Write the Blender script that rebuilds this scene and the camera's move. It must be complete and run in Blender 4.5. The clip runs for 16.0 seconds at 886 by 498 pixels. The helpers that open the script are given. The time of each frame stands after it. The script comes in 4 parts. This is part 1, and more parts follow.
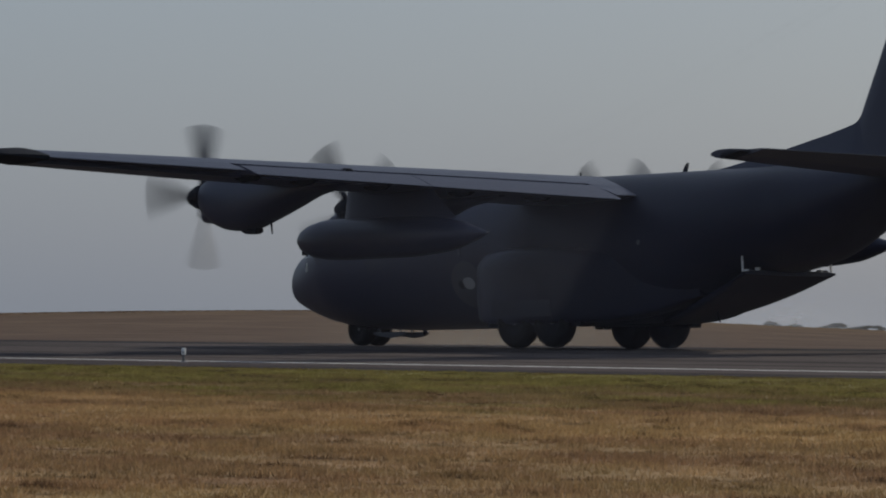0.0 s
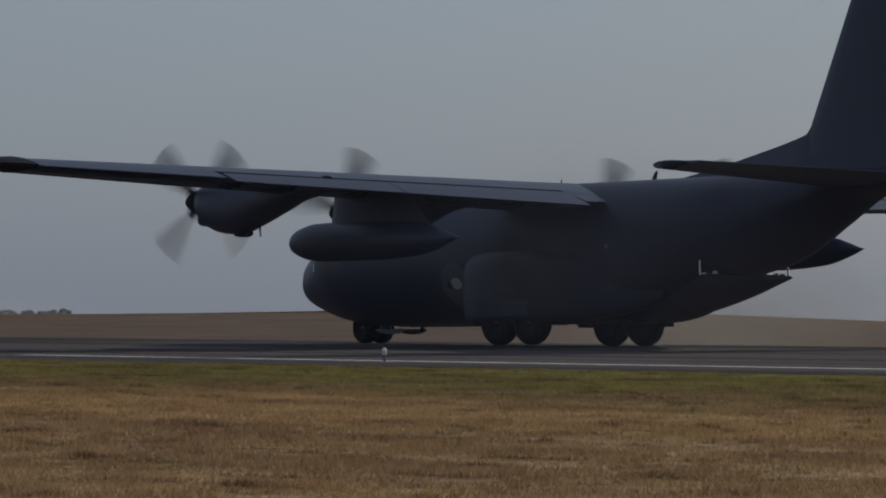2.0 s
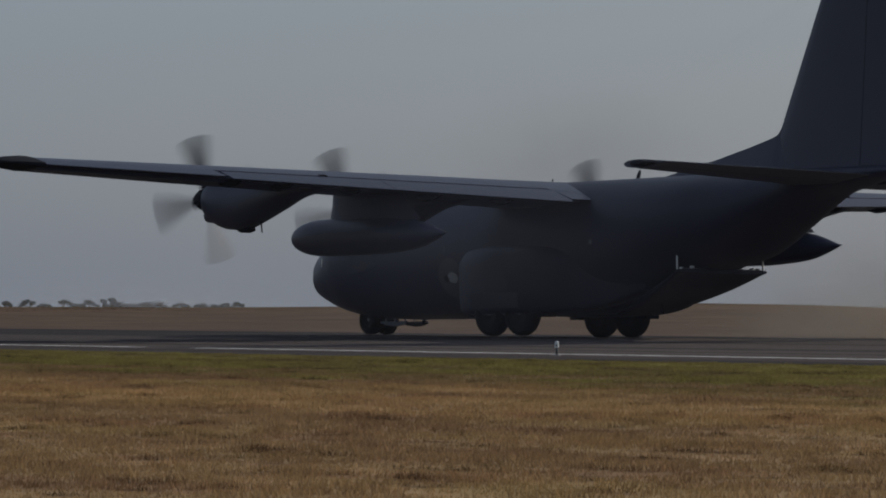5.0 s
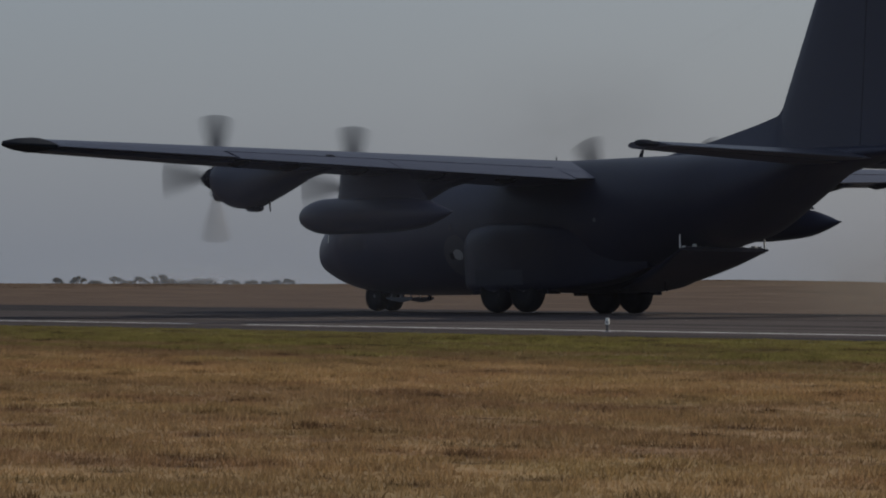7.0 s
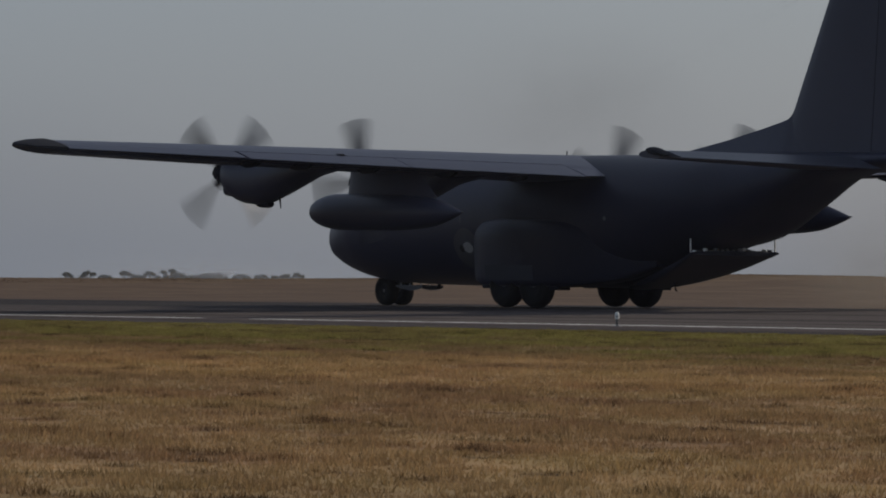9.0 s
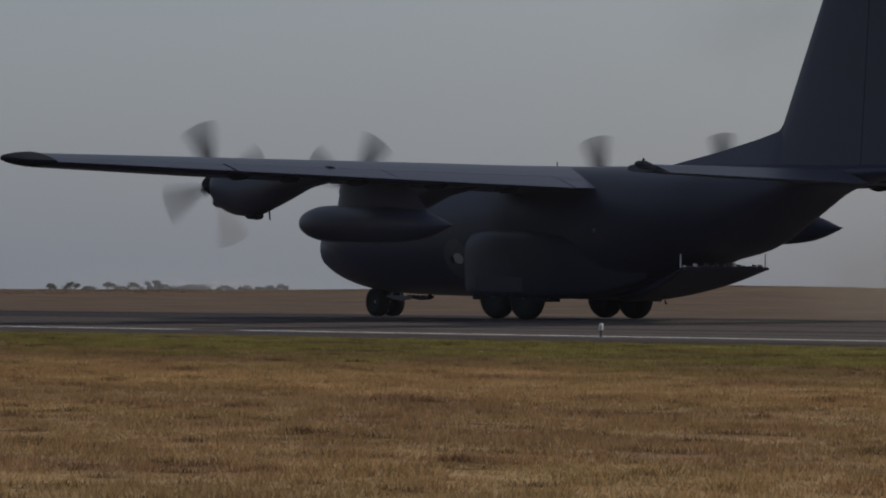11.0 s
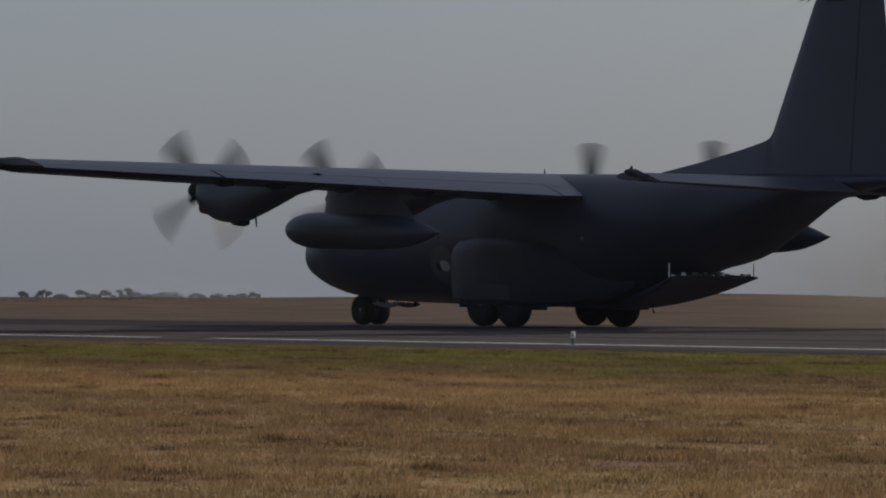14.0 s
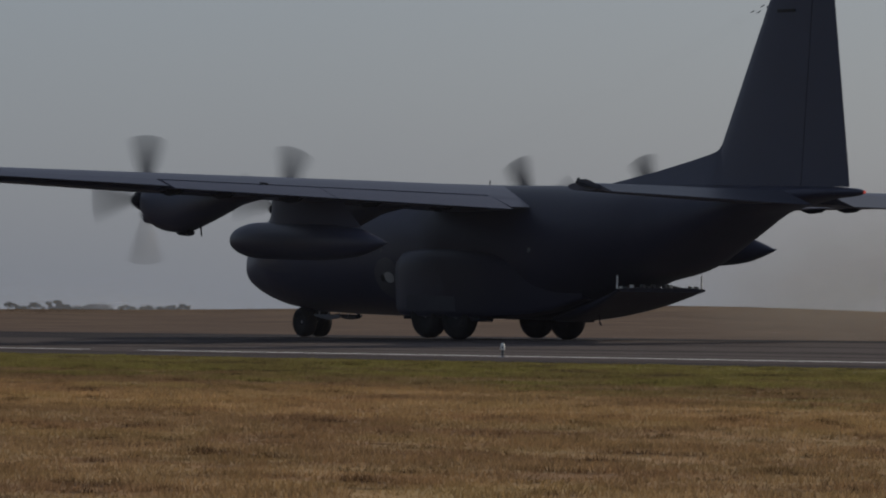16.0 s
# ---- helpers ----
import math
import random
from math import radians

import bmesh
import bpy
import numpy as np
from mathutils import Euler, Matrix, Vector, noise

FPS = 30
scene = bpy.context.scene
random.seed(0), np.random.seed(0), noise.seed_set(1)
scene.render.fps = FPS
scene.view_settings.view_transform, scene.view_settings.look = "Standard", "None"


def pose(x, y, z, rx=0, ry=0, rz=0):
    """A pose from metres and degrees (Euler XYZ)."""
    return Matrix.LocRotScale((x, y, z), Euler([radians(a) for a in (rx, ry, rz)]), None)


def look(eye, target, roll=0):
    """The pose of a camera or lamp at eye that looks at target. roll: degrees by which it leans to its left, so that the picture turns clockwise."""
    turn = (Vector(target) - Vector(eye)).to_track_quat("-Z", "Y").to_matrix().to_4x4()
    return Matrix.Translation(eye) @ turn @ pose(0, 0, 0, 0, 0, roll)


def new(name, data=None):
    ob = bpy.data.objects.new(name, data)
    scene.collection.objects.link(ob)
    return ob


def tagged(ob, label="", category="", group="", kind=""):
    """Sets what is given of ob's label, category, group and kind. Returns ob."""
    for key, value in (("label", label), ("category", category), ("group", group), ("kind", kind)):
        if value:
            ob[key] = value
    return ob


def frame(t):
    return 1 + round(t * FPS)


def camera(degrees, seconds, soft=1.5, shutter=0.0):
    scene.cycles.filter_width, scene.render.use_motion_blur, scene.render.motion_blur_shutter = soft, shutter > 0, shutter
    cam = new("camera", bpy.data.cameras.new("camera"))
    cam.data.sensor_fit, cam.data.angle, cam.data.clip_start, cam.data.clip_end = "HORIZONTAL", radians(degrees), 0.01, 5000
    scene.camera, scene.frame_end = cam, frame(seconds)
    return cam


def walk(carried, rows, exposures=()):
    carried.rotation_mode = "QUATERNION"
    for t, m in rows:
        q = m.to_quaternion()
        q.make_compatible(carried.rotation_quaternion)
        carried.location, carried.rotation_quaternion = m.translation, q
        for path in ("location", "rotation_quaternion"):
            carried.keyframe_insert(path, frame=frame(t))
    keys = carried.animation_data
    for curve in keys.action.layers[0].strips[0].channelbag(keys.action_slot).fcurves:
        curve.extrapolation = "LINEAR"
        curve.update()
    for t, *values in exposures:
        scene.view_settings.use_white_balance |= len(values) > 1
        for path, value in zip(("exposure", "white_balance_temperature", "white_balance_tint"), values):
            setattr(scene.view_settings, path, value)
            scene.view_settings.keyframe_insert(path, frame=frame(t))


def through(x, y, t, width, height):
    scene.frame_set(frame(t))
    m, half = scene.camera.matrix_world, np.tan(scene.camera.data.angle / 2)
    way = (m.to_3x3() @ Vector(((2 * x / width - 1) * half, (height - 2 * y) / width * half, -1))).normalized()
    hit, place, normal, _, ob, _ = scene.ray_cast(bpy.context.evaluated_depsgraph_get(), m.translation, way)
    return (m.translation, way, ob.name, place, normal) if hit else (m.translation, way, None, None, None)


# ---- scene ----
# ---- camera ----
# Runway axis: heading of the airplane, and the unit vector across it towards the camera.
AXIS = radians(45.78)
ALONG = Vector((-math.cos(AXIS), math.sin(AXIS), 0))
ACROSS = Vector((-math.sin(AXIS), -math.cos(AXIS), 0))
ORIGIN = Vector((-11.5, 134.8, 0))
EYE = Vector((0, 0, 0.52))


def spot(along, across, z=0.0):
    """A place from metres along the runway, metres across it towards the camera, and height."""
    return ORIGIN + along * ALONG + across * ACROSS + Vector((0, 0, z))


def aim(pan, tilt, roll=-0.408):
    b, e = radians(pan), radians(tilt)
    way = Vector((math.sin(b) * math.cos(e), math.cos(b) * math.cos(e), math.sin(e)))
    return look(EYE, EYE + way * 100, -roll)


cam = camera(11.172, 16.0, soft=1.95, shutter=0.5)
walk(cam, [(t, aim(p, e)) for t, p, e in (
    (0, -3.291, 1.013),
    (0.5, -3.748, 1.065),
    (1, -4.575, 1.027),
    (1.5, -5.339, 1.008),
    (2, -5.826, 0.994),
    (2.5, -6.346, 0.974),
    (3, -6.841, 0.954),
    (3.5, -7.21, 0.951),
    (6, -8.336, 0.773),
    (6.5, -8.467, 0.666),
    (7, -8.643, 0.594),
    (7.5, -8.728, 0.551),
    (8, -8.828, 0.568),
    (8.5, -8.836, 0.527),
    (9, -8.765, 0.522),
    (9.5, -8.643, 0.558),
    (12, -8.545, 0.741),
    (12.5, -8.505, 0.78),
    (13, -8.395, 0.784),
    (13.5, -8.296, 0.807),
    (14, -8.209, 0.768),
    (14.5, -8.132, 0.791),
    (15, -7.867, 0.813),
    (15.5, -7.603, 0.844),
    (16, -7.323, 0.925),
)], exposures=((0.0, -0.10, 6350, 8), (0.8, -0.15, 6200, 8), (3.0, -0.33, 6150, 7.5), (4.5, -0.3, 6300, 8), (6.5, -0.26, 6440, 8.8), (9.5, -0.22, 6560, 9.4), (16.0, -0.27, 6560, 9.6)))

# ---- light ----
world = bpy.data.worlds.new("sky")
scene.world = world
world.use_nodes = True
wn = world.node_tree
sky = wn.nodes.new("ShaderNodeTexSky")
sky.sky_type = "NISHITA"
sky.sun_disc = False
sky.sun_elevation, sky.sun_rotation = radians(27.6), radians(48.3)
sky.air_density, sky.dust_density, sky.ozone_density, sky.altitude = 1.0, 3.0, 1.5, 200
haze = wn.nodes.new("ShaderNodeMix")
haze.data_type = "RGBA"
haze.inputs["Factor"].default_value = 0.66
haze.inputs["B"].default_value = (2.62, 3.05, 3.88, 1)
wn.links.new(sky.outputs[0], haze.inputs["A"])
back = wn.nodes["Background"]
back.inputs["Strength"].default_value = 0.10
wn.links.new(haze.outputs["Result"], back.inputs["Color"])
sun = new("sun", bpy.data.lights.new("sun", "SUN"))
sun.data.energy, sun.data.angle, sun.data.color = 2.6, radians(1.3), (1.0, 0.88, 0.72)
SUN_WAY = Vector((math.sin(radians(48.3)) * math.cos(radians(27.6)), math.cos(radians(48.3)) * math.cos(radians(27.6)), math.sin(radians(27.6))))
sun.matrix_world = look(SUN_WAY * 50, (0, 0, 0))


# ---- materials ----
def material(name, colour, rough=0.6, metal=0.0, spread=0.25, big=0.5, fine=12.0, bump=0.1, tint=None, island=0.0, through=0.0):
    """Paint, soil, rubber and so on: stains at one scale, grain at another, fine relief."""
    m = bpy.data.materials.new(name)
    m.use_nodes = True
    nt, li = m.node_tree.nodes, m.node_tree.links
    bs = nt["Principled BSDF"]
    bs.inputs["Roughness"].default_value, bs.inputs["Metallic"].default_value = rough, metal
    co = nt.new("ShaderNodeTexCoord")
    a, b = nt.new("ShaderNodeTexNoise"), nt.new("ShaderNodeTexNoise")
    a.inputs["Scale"].default_value, a.inputs["Detail"].default_value = big, 4
    b.inputs["Scale"].default_value, b.inputs["Detail"].default_value = fine, 6
    for n in (a, b):
        li.new(co.outputs["Object"], n.inputs["Vector"])
    mix = nt.new("ShaderNodeMix")
    mix.data_type = "RGBA"
    dark = tuple(c * (1 - spread) for c in colour)
    light = tuple(min(1, c * (1 + spread)) for c in (tint or colour))
    mix.inputs["A"].default_value, mix.inputs["B"].default_value = (*dark, 1), (*light, 1)
    add = nt.new("ShaderNodeMath")
    add.operation = "MULTIPLY_ADD"
    add.inputs[1].default_value, add.inputs[2].default_value = 0.45, 0.0
    li.new(b.outputs["Fac"], add.inputs[0])
    add2 = nt.new("ShaderNodeMath")
    add2.operation = "MULTIPLY_ADD"
    add2.inputs[1].default_value = 0.6
    li.new(a.outputs["Fac"], add2.inputs[0])
    li.new(add.outputs[0], add2.inputs[2])
    last = add2
    if island:
        geo, isl = nt.new("ShaderNodeNewGeometry"), nt.new("ShaderNodeMath")
        isl.operation = "MULTIPLY_ADD"
        isl.inputs[1].default_value = island
        li.new(geo.outputs["Random Per Island"], isl.inputs[0])
        li.new(last.outputs[0], isl.inputs[2])
        last = isl
    li.new(last.outputs[0], mix.inputs["Factor"])
    li.new(mix.outputs["Result"], bs.inputs["Base Color"])
    bp = nt.new("ShaderNodeBump")
    bp.inputs["Strength"].default_value, bp.inputs["Distance"].default_value = bump, 0.02
    li.new(b.outputs["Fac"], bp.inputs["Height"])
    li.new(bp.outputs["Normal"], bs.inputs["Normal"])
    if through:
        tr, mx = nt.new("ShaderNodeBsdfTranslucent"), nt.new("ShaderNodeMixShader")
        li.new(mix.outputs["Result"], tr.inputs["Color"])
        mx.inputs[0].default_value = through
        li.new(bs.outputs[0], mx.inputs[1])
        li.new(tr.outputs[0], mx.inputs[2])
        li.new(mx.outputs[0], nt["Material Output"].inputs["Surface"])
    return m


PAINT = material("grey_blue_paint", (0.0195, 0.0235, 0.050), 0.43, 0, 0.28, 0.6, 9, 0.03)
PAINT_WORN = material("worn_panel_paint", (0.034, 0.039, 0.060), 0.42, 0, 0.3, 1.2, 20, 0.05)
PAINT_LIGHT = material("pale_grey_marking", (0.42, 0.425, 0.43), 0.6, 0, 0.2, 2, 20, 0.03)
def dulled(m):
    m.node_tree.nodes["Principled BSDF"].inputs["Specular IOR Level"].default_value = 0.1
    return m


PAINT_TIP = material("dark_leading_edge", (0.013, 0.015, 0.021), 0.8, 0, 0.2, 2, 20, 0.05)
dulled(PAINT_TIP)
BLADE = material("propeller_blade", (0.13, 0.13, 0.133), 0.55, 0, 0.15, 2, 20, 0.02)
RIM = material("dark_wheel_hub", (0.020, 0.021, 0.023), 0.8, 0.0, 0.25, 4, 40, 0.05)
RUBBER = material("tyre_rubber", (0.018, 0.018, 0.018), 0.85, 0, 0.3, 4, 40, 0.2)
METAL = material("bare_metal", (0.35, 0.35, 0.36), 0.4, 0.9, 0.2, 4, 40, 0.05)
STRUT = material("gear_strut_enamel", (0.10, 0.105, 0.11), 0.45, 0.2, 0.25, 4, 40, 0.05)
for m_ in (RIM, RUBBER):
    dulled(m_)
PAINT_PANEL = material("repainted_panel", (0.025, 0.029, 0.047), 0.6, 0, 0.3, 1.2, 20, 0.04)
PAINT_PANEL.node_tree.nodes["Principled BSDF"].inputs["Specular IOR Level"].default_value = 0.4


def darker_aft(m):
    """The same paint, darker and duller behind the wing's front edge."""
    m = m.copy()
    m.name = "darker_aft_paint"
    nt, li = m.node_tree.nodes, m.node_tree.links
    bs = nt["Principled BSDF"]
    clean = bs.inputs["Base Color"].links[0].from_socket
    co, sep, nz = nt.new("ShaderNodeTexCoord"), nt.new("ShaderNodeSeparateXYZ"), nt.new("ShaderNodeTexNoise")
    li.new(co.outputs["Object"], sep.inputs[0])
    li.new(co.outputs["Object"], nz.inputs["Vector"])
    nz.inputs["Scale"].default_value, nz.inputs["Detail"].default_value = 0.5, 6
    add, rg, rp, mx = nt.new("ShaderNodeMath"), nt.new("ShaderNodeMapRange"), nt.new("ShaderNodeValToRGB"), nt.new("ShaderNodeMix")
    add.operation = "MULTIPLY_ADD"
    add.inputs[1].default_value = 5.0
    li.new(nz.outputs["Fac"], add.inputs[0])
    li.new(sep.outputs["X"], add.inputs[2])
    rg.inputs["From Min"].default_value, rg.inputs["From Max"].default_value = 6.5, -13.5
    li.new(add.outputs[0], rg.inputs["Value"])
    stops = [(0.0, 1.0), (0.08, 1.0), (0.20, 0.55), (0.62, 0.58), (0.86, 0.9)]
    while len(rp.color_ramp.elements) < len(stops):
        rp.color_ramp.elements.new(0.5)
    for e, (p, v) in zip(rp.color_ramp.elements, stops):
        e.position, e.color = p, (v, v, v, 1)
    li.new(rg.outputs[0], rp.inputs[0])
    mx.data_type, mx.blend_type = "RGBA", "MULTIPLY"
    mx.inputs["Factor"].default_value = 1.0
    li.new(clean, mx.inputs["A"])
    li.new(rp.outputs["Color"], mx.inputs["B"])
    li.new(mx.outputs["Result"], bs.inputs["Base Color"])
    # the darker stretch is less glossy as well
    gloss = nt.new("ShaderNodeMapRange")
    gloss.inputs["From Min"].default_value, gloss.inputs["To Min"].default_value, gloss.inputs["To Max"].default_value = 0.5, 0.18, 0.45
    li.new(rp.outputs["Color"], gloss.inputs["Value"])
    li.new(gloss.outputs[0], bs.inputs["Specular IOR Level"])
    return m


PAINT_DARKER_AFT = darker_aft(PAINT)
WHITE = material("white_plastic", (0.75, 0.75, 0.72), 0.5, 0, 0.1, 6, 40, 0.05)
PAINT_HALO = material("faded_marking_paint", (0.070, 0.076, 0.090), 0.6, 0, 0.3, 1.5, 14, 0.03)
DARK = material("dark_recess", (0.02, 0.02, 0.022), 0.8, 0, 0.2, 3, 30, 0.05)
LINE = material("white_line_paint", (0.62, 0.62, 0.60), 0.8, 0, 0.3, 0.5, 8, 0.1)
BARK = material("bark", (0.07, 0.055, 0.04), 0.9, 0, 0.3, 2, 20, 0.4)
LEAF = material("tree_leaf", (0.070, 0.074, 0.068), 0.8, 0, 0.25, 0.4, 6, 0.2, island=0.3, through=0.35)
RED = material("red_lens", (0.45, 0.05, 0.03), 0.2, 0, 0.1, 6, 40, 0.0)
RED.node_tree.nodes["Principled BSDF"].inputs["Emission Color"].default_value = (1.0, 0.16, 0.12, 1)
RED.node_tree.nodes["Principled BSDF"].inputs["Emission Strength"].default_value = 0.3
GLASS = bpy.data.materials.new("cockpit_glass")
GLASS.use_nodes = True
gp = GLASS.node_tree.nodes["Principled BSDF"]
gp.inputs["Base Color"].default_value, gp.inputs["Roughness"].default_value = (0.03, 0.035, 0.04, 1), 0.06


def ground_material(name, runway=False, blades=False):
    """Soil and dry turf with a greener verge, or asphalt with rubber streaks along the runway."""
    m = bpy.data.materials.new(name)
    m.use_nodes = True
    nt, li = m.node_tree.nodes, m.node_tree.links
    bs = nt["Principled BSDF"]
    bs.inputs["Roughness"].default_value = 0.95
    bs.inputs["Specular IOR Level"].default_value = 0.06
    co = nt.new("ShaderNodeTexCoord")
    sep = nt.new("ShaderNodeSeparateXYZ")
    li.new(co.outputs["Object"], sep.inputs[0])

    def noise_at(scale, detail, stretch):
        mp, n = nt.new("ShaderNodeMapping"), nt.new("ShaderNodeTexNoise")
        mp.inputs["Scale"].default_value = stretch
        n.inputs["Scale"].default_value, n.inputs["Detail"].default_value = scale, detail
        li.new(co.outputs["Object"], mp.inputs[0])
        li.new(mp.outputs[0], n.inputs["Vector"])
        return n.outputs["Fac"]

    def ramp(value, stops):
        r = nt.new("ShaderNodeValToRGB")
        while len(r.color_ramp.elements) < len(stops):
            r.color_ramp.elements.new(0.5)
        for e, (p, c) in zip(r.color_ramp.elements, stops):
            e.position, e.color = p, (*c, 1)
        li.new(value, r.inputs[0])
        return r.outputs["Color"]

    def blend(f, a, b, kind="MIX"):
        x = nt.new("ShaderNodeMix")
        x.data_type, x.blend_type = "RGBA", kind
        for k, v in (("Factor", f), ("A", a), ("B", b)):
            if isinstance(v, (int, float)):
                x.inputs[k].default_value = v
            else:
                li.new(v, x.inputs[k])
        return x.outputs["Result"]

    if runway:
        c = ramp(noise_at(3, 6, (0.3, 1, 1)), [(0.3, (0.074, 0.062, 0.059)), (0.7, (0.116, 0.098, 0.093))])
        s = ramp(noise_at(0.16, 5, (0.045, 1.6, 1)), [(0.47, (1, 1, 1)), (0.60, (0.50, 0.50, 0.53))])
        c = blend(1.0, c, s, "MULTIPLY")
        # black tyre rubber laid down over the touchdown stretch

        def edge(value, wobble, scale, stretch, start, end):
            add, fade = nt.new("ShaderNodeMath"), nt.new("ShaderNodeMapRange")
            add.operation = "MULTIPLY_ADD"
            add.inputs[1].default_value = wobble
            li.new(noise_at(scale, 4, stretch), add.inputs[0])
            li.new(value, add.inputs[2])
            fade.interpolation_type = "SMOOTHSTEP"
            fade.inputs["From Min"].default_value, fade.inputs["From Max"].default_value = start, end
            li.new(add.outputs[0], fade.inputs["Value"])
            return fade.outputs[0]

        laid = nt.new("ShaderNodeMath")
        laid.operation = "MULTIPLY"
        li.new(edge(sep.outputs["X"], 36.0, 0.5, (0.05, 1, 1), 20.0, 44.0), laid.inputs[0])
        li.new(edge(sep.outputs["Y"], 10.0, 0.3, (0.06, 1, 1), 17.0, 10.0), laid.inputs[1])
        dark = nt.new("ShaderNodeRGB")
        dark.outputs[0].default_value = (0.032, 0.030, 0.033, 1)
        worn = nt.new("ShaderNodeMath")
        worn.operation = "MULTIPLY"
        worn.inputs[1].default_value = 0.85
        li.new(laid.outputs[0], worn.inputs[0])
        c = blend(worn.outputs[0], c, dark.outputs[0])
        # the far half is darker along the runway's whole length
        c = blend(edge(sep.outputs["Y"], 5.0, 0.3, (0.05, 1, 1), 1.5, -3.0), c, dark.outputs[0])
        h = noise_at(30, 5, (1, 1, 1))
    else:
        c = ramp(noise_at(0.8, 10, (0.6, 1, 1)), [(0.28, (0.19, 0.121, 0.073)), (0.42, (0.285, 0.182, 0.103)), (0.52, (0.29, 0.200, 0.106)), (0.62, (0.345, 0.235, 0.132)), (0.8, (0.43, 0.305, 0.176))])
        g = ramp(noise_at(1.1, 9, (0.45, 1, 1)), [(0.30, (0.12, 0.092, 0.050)), (0.42, (0.190, 0.150, 0.066)), (0.53, (0.210, 0.188, 0.067)), (0.68, (0.28, 0.242, 0.088))])
        wob = nt.new("ShaderNodeMath")
        wob.operation = "MULTIPLY_ADD"
        wob.inputs[1].default_value = 34.0
        li.new(noise_at(0.45, 8, (0.35, 1, 1)), wob.inputs[0])
        li.new(sep.outputs["Y"], wob.inputs[2])
        near = nt.new("ShaderNodeMapRange")
        near.inputs["From Min"].default_value, near.inputs["From Max"].default_value = 62.5, 52.0
        near.interpolation_type = "SMOOTHSTEP"
        li.new(wob.outputs[0], near.inputs["Value"])
        far = nt.new("ShaderNodeMath")
        far.operation = "GREATER_THAN"
        far.inputs[1].default_value = 0.0
        li.new(sep.outputs["Y"], far.inputs[0])
        both = nt.new("ShaderNodeMath")
        both.operation = "MULTIPLY"
        li.new(near.outputs[0], both.inputs[0])
        li.new(far.outputs[0], both.inputs[1])
        swath = ramp(noise_at(0.25, 5, (0.3, 1.2, 1)), [(0.35, (0.94, 0.92, 0.93)), (0.5, (1, 1, 1)), (0.66, (1.10, 1.08, 1.04))])
        c = blend(1.0, c, swath, "MULTIPLY")
        # patches that keep a little olive green, and the strips that the mower leaves along the verge
        olive = ramp(noise_at(0.5, 7, (0.45, 1, 1)), [(0.47, (0, 0, 0)), (0.68, (0.42, 0.42, 0.42))])
        tint = nt.new("ShaderNodeRGB")
        tint.outputs[0].default_value = (0.285, 0.215, 0.098, 1)
        c = blend(olive, c, tint.outputs[0])
        strip = nt.new("ShaderNodeMath")
        strip.operation = "MULTIPLY_ADD"
        strip.inputs[1].default_value = 9.0
        li.new(noise_at(0.35, 6, (0.3, 1, 1)), strip.inputs[0])
        li.new(sep.outputs["Y"], strip.inputs[2])
        strips = nt.new("ShaderNodeMapRange")
        strips.inputs["From Min"].default_value, strips.inputs["From Max"].default_value = 41.5, 80.0
        li.new(strip.outputs[0], strips.inputs["Value"])
        c = blend(1.0, c, ramp(strips.outputs[0], [(0.0, (0.80, 0.80, 0.86)), (0.16, (0.84, 0.83, 0.87)), (0.25, (1.20, 1.20, 1.14)), (0.38, (1.2, 1.18, 1.12)), (0.48, (1, 1, 1)), (0.72, (1.06, 1.05, 1.02)), (0.95, (0.96, 0.97, 0.96))]), "MULTIPLY")
        spots = ramp(noise_at(1.6, 4, (0.6, 1, 1)), [(0.32, (0.34, 0.32, 0.32)), (0.43, (1, 1, 1)), (0.62, (1, 1, 1)), (0.72, (1.12, 1.10, 1.08))])
        c = blend(1.0, c, spots, "MULTIPLY")
        fallow = ramp(noise_at(0.3, 9, (0.35, 1, 1)), [(0.3, (0.090, 0.061, 0.043)), (0.5, (0.127, 0.087, 0.059)), (0.7, (0.165, 0.116, 0.076))])
        back_field = nt.new("ShaderNodeMath")
        back_field.operation = "LESS_THAN"
        back_field.inputs[1].default_value = -20.0
        li.new(sep.outputs["Y"], back_field.inputs[0])
        depth = nt.new("ShaderNodeMapRange")
        depth.inputs["From Min"].default_value, depth.inputs["From Max"].default_value = -20.0, -320.0
        li.new(sep.outputs["Y"], depth.inputs["Value"])
        fallow = blend(1.0, fallow, ramp(depth.outputs[0], [(0.0, (0.88, 0.90, 1.0)), (0.3, (0.96, 0.96, 1.0)), (0.55, (1.12, 1.10, 1.0)), (1.0, (1.35, 1.28, 1.08))]), "MULTIPLY")
        c = blend(back_field.outputs[0], c, fallow)
        c = blend(both.outputs[0], c, blend(1.0, g, spots, "MULTIPLY"))
        h = noise_at(8, 8, (1, 1, 1))
    li.new(c, bs.inputs["Base Color"])
    bp = nt.new("ShaderNodeBump")
    bp.inputs["Strength"].default_value, bp.inputs["Distance"].default_value = 0.4, 0.05
    li.new(h, bp.inputs["Height"])
    li.new(bp.outputs["Normal"], bs.inputs["Normal"])
    if blades:
        # thin dry leaves let some light through
        geo, shade = nt.new("ShaderNodeNewGeometry"), nt.new("ShaderNodeHueSaturation")
        val = nt.new("ShaderNodeMapRange")
        val.inputs["To Min"].default_value, val.inputs["To Max"].default_value = 0.72, 1.34
        li.new(geo.outputs["Random Per Island"], val.inputs["Value"])
        li.new(val.outputs[0], shade.inputs["Value"])
        li.new(c, shade.inputs["Color"])
        tr, mx = nt.new("ShaderNodeBsdfTranslucent"), nt.new("ShaderNodeMixShader")
        li.new(shade.outputs[0], tr.inputs["Color"])
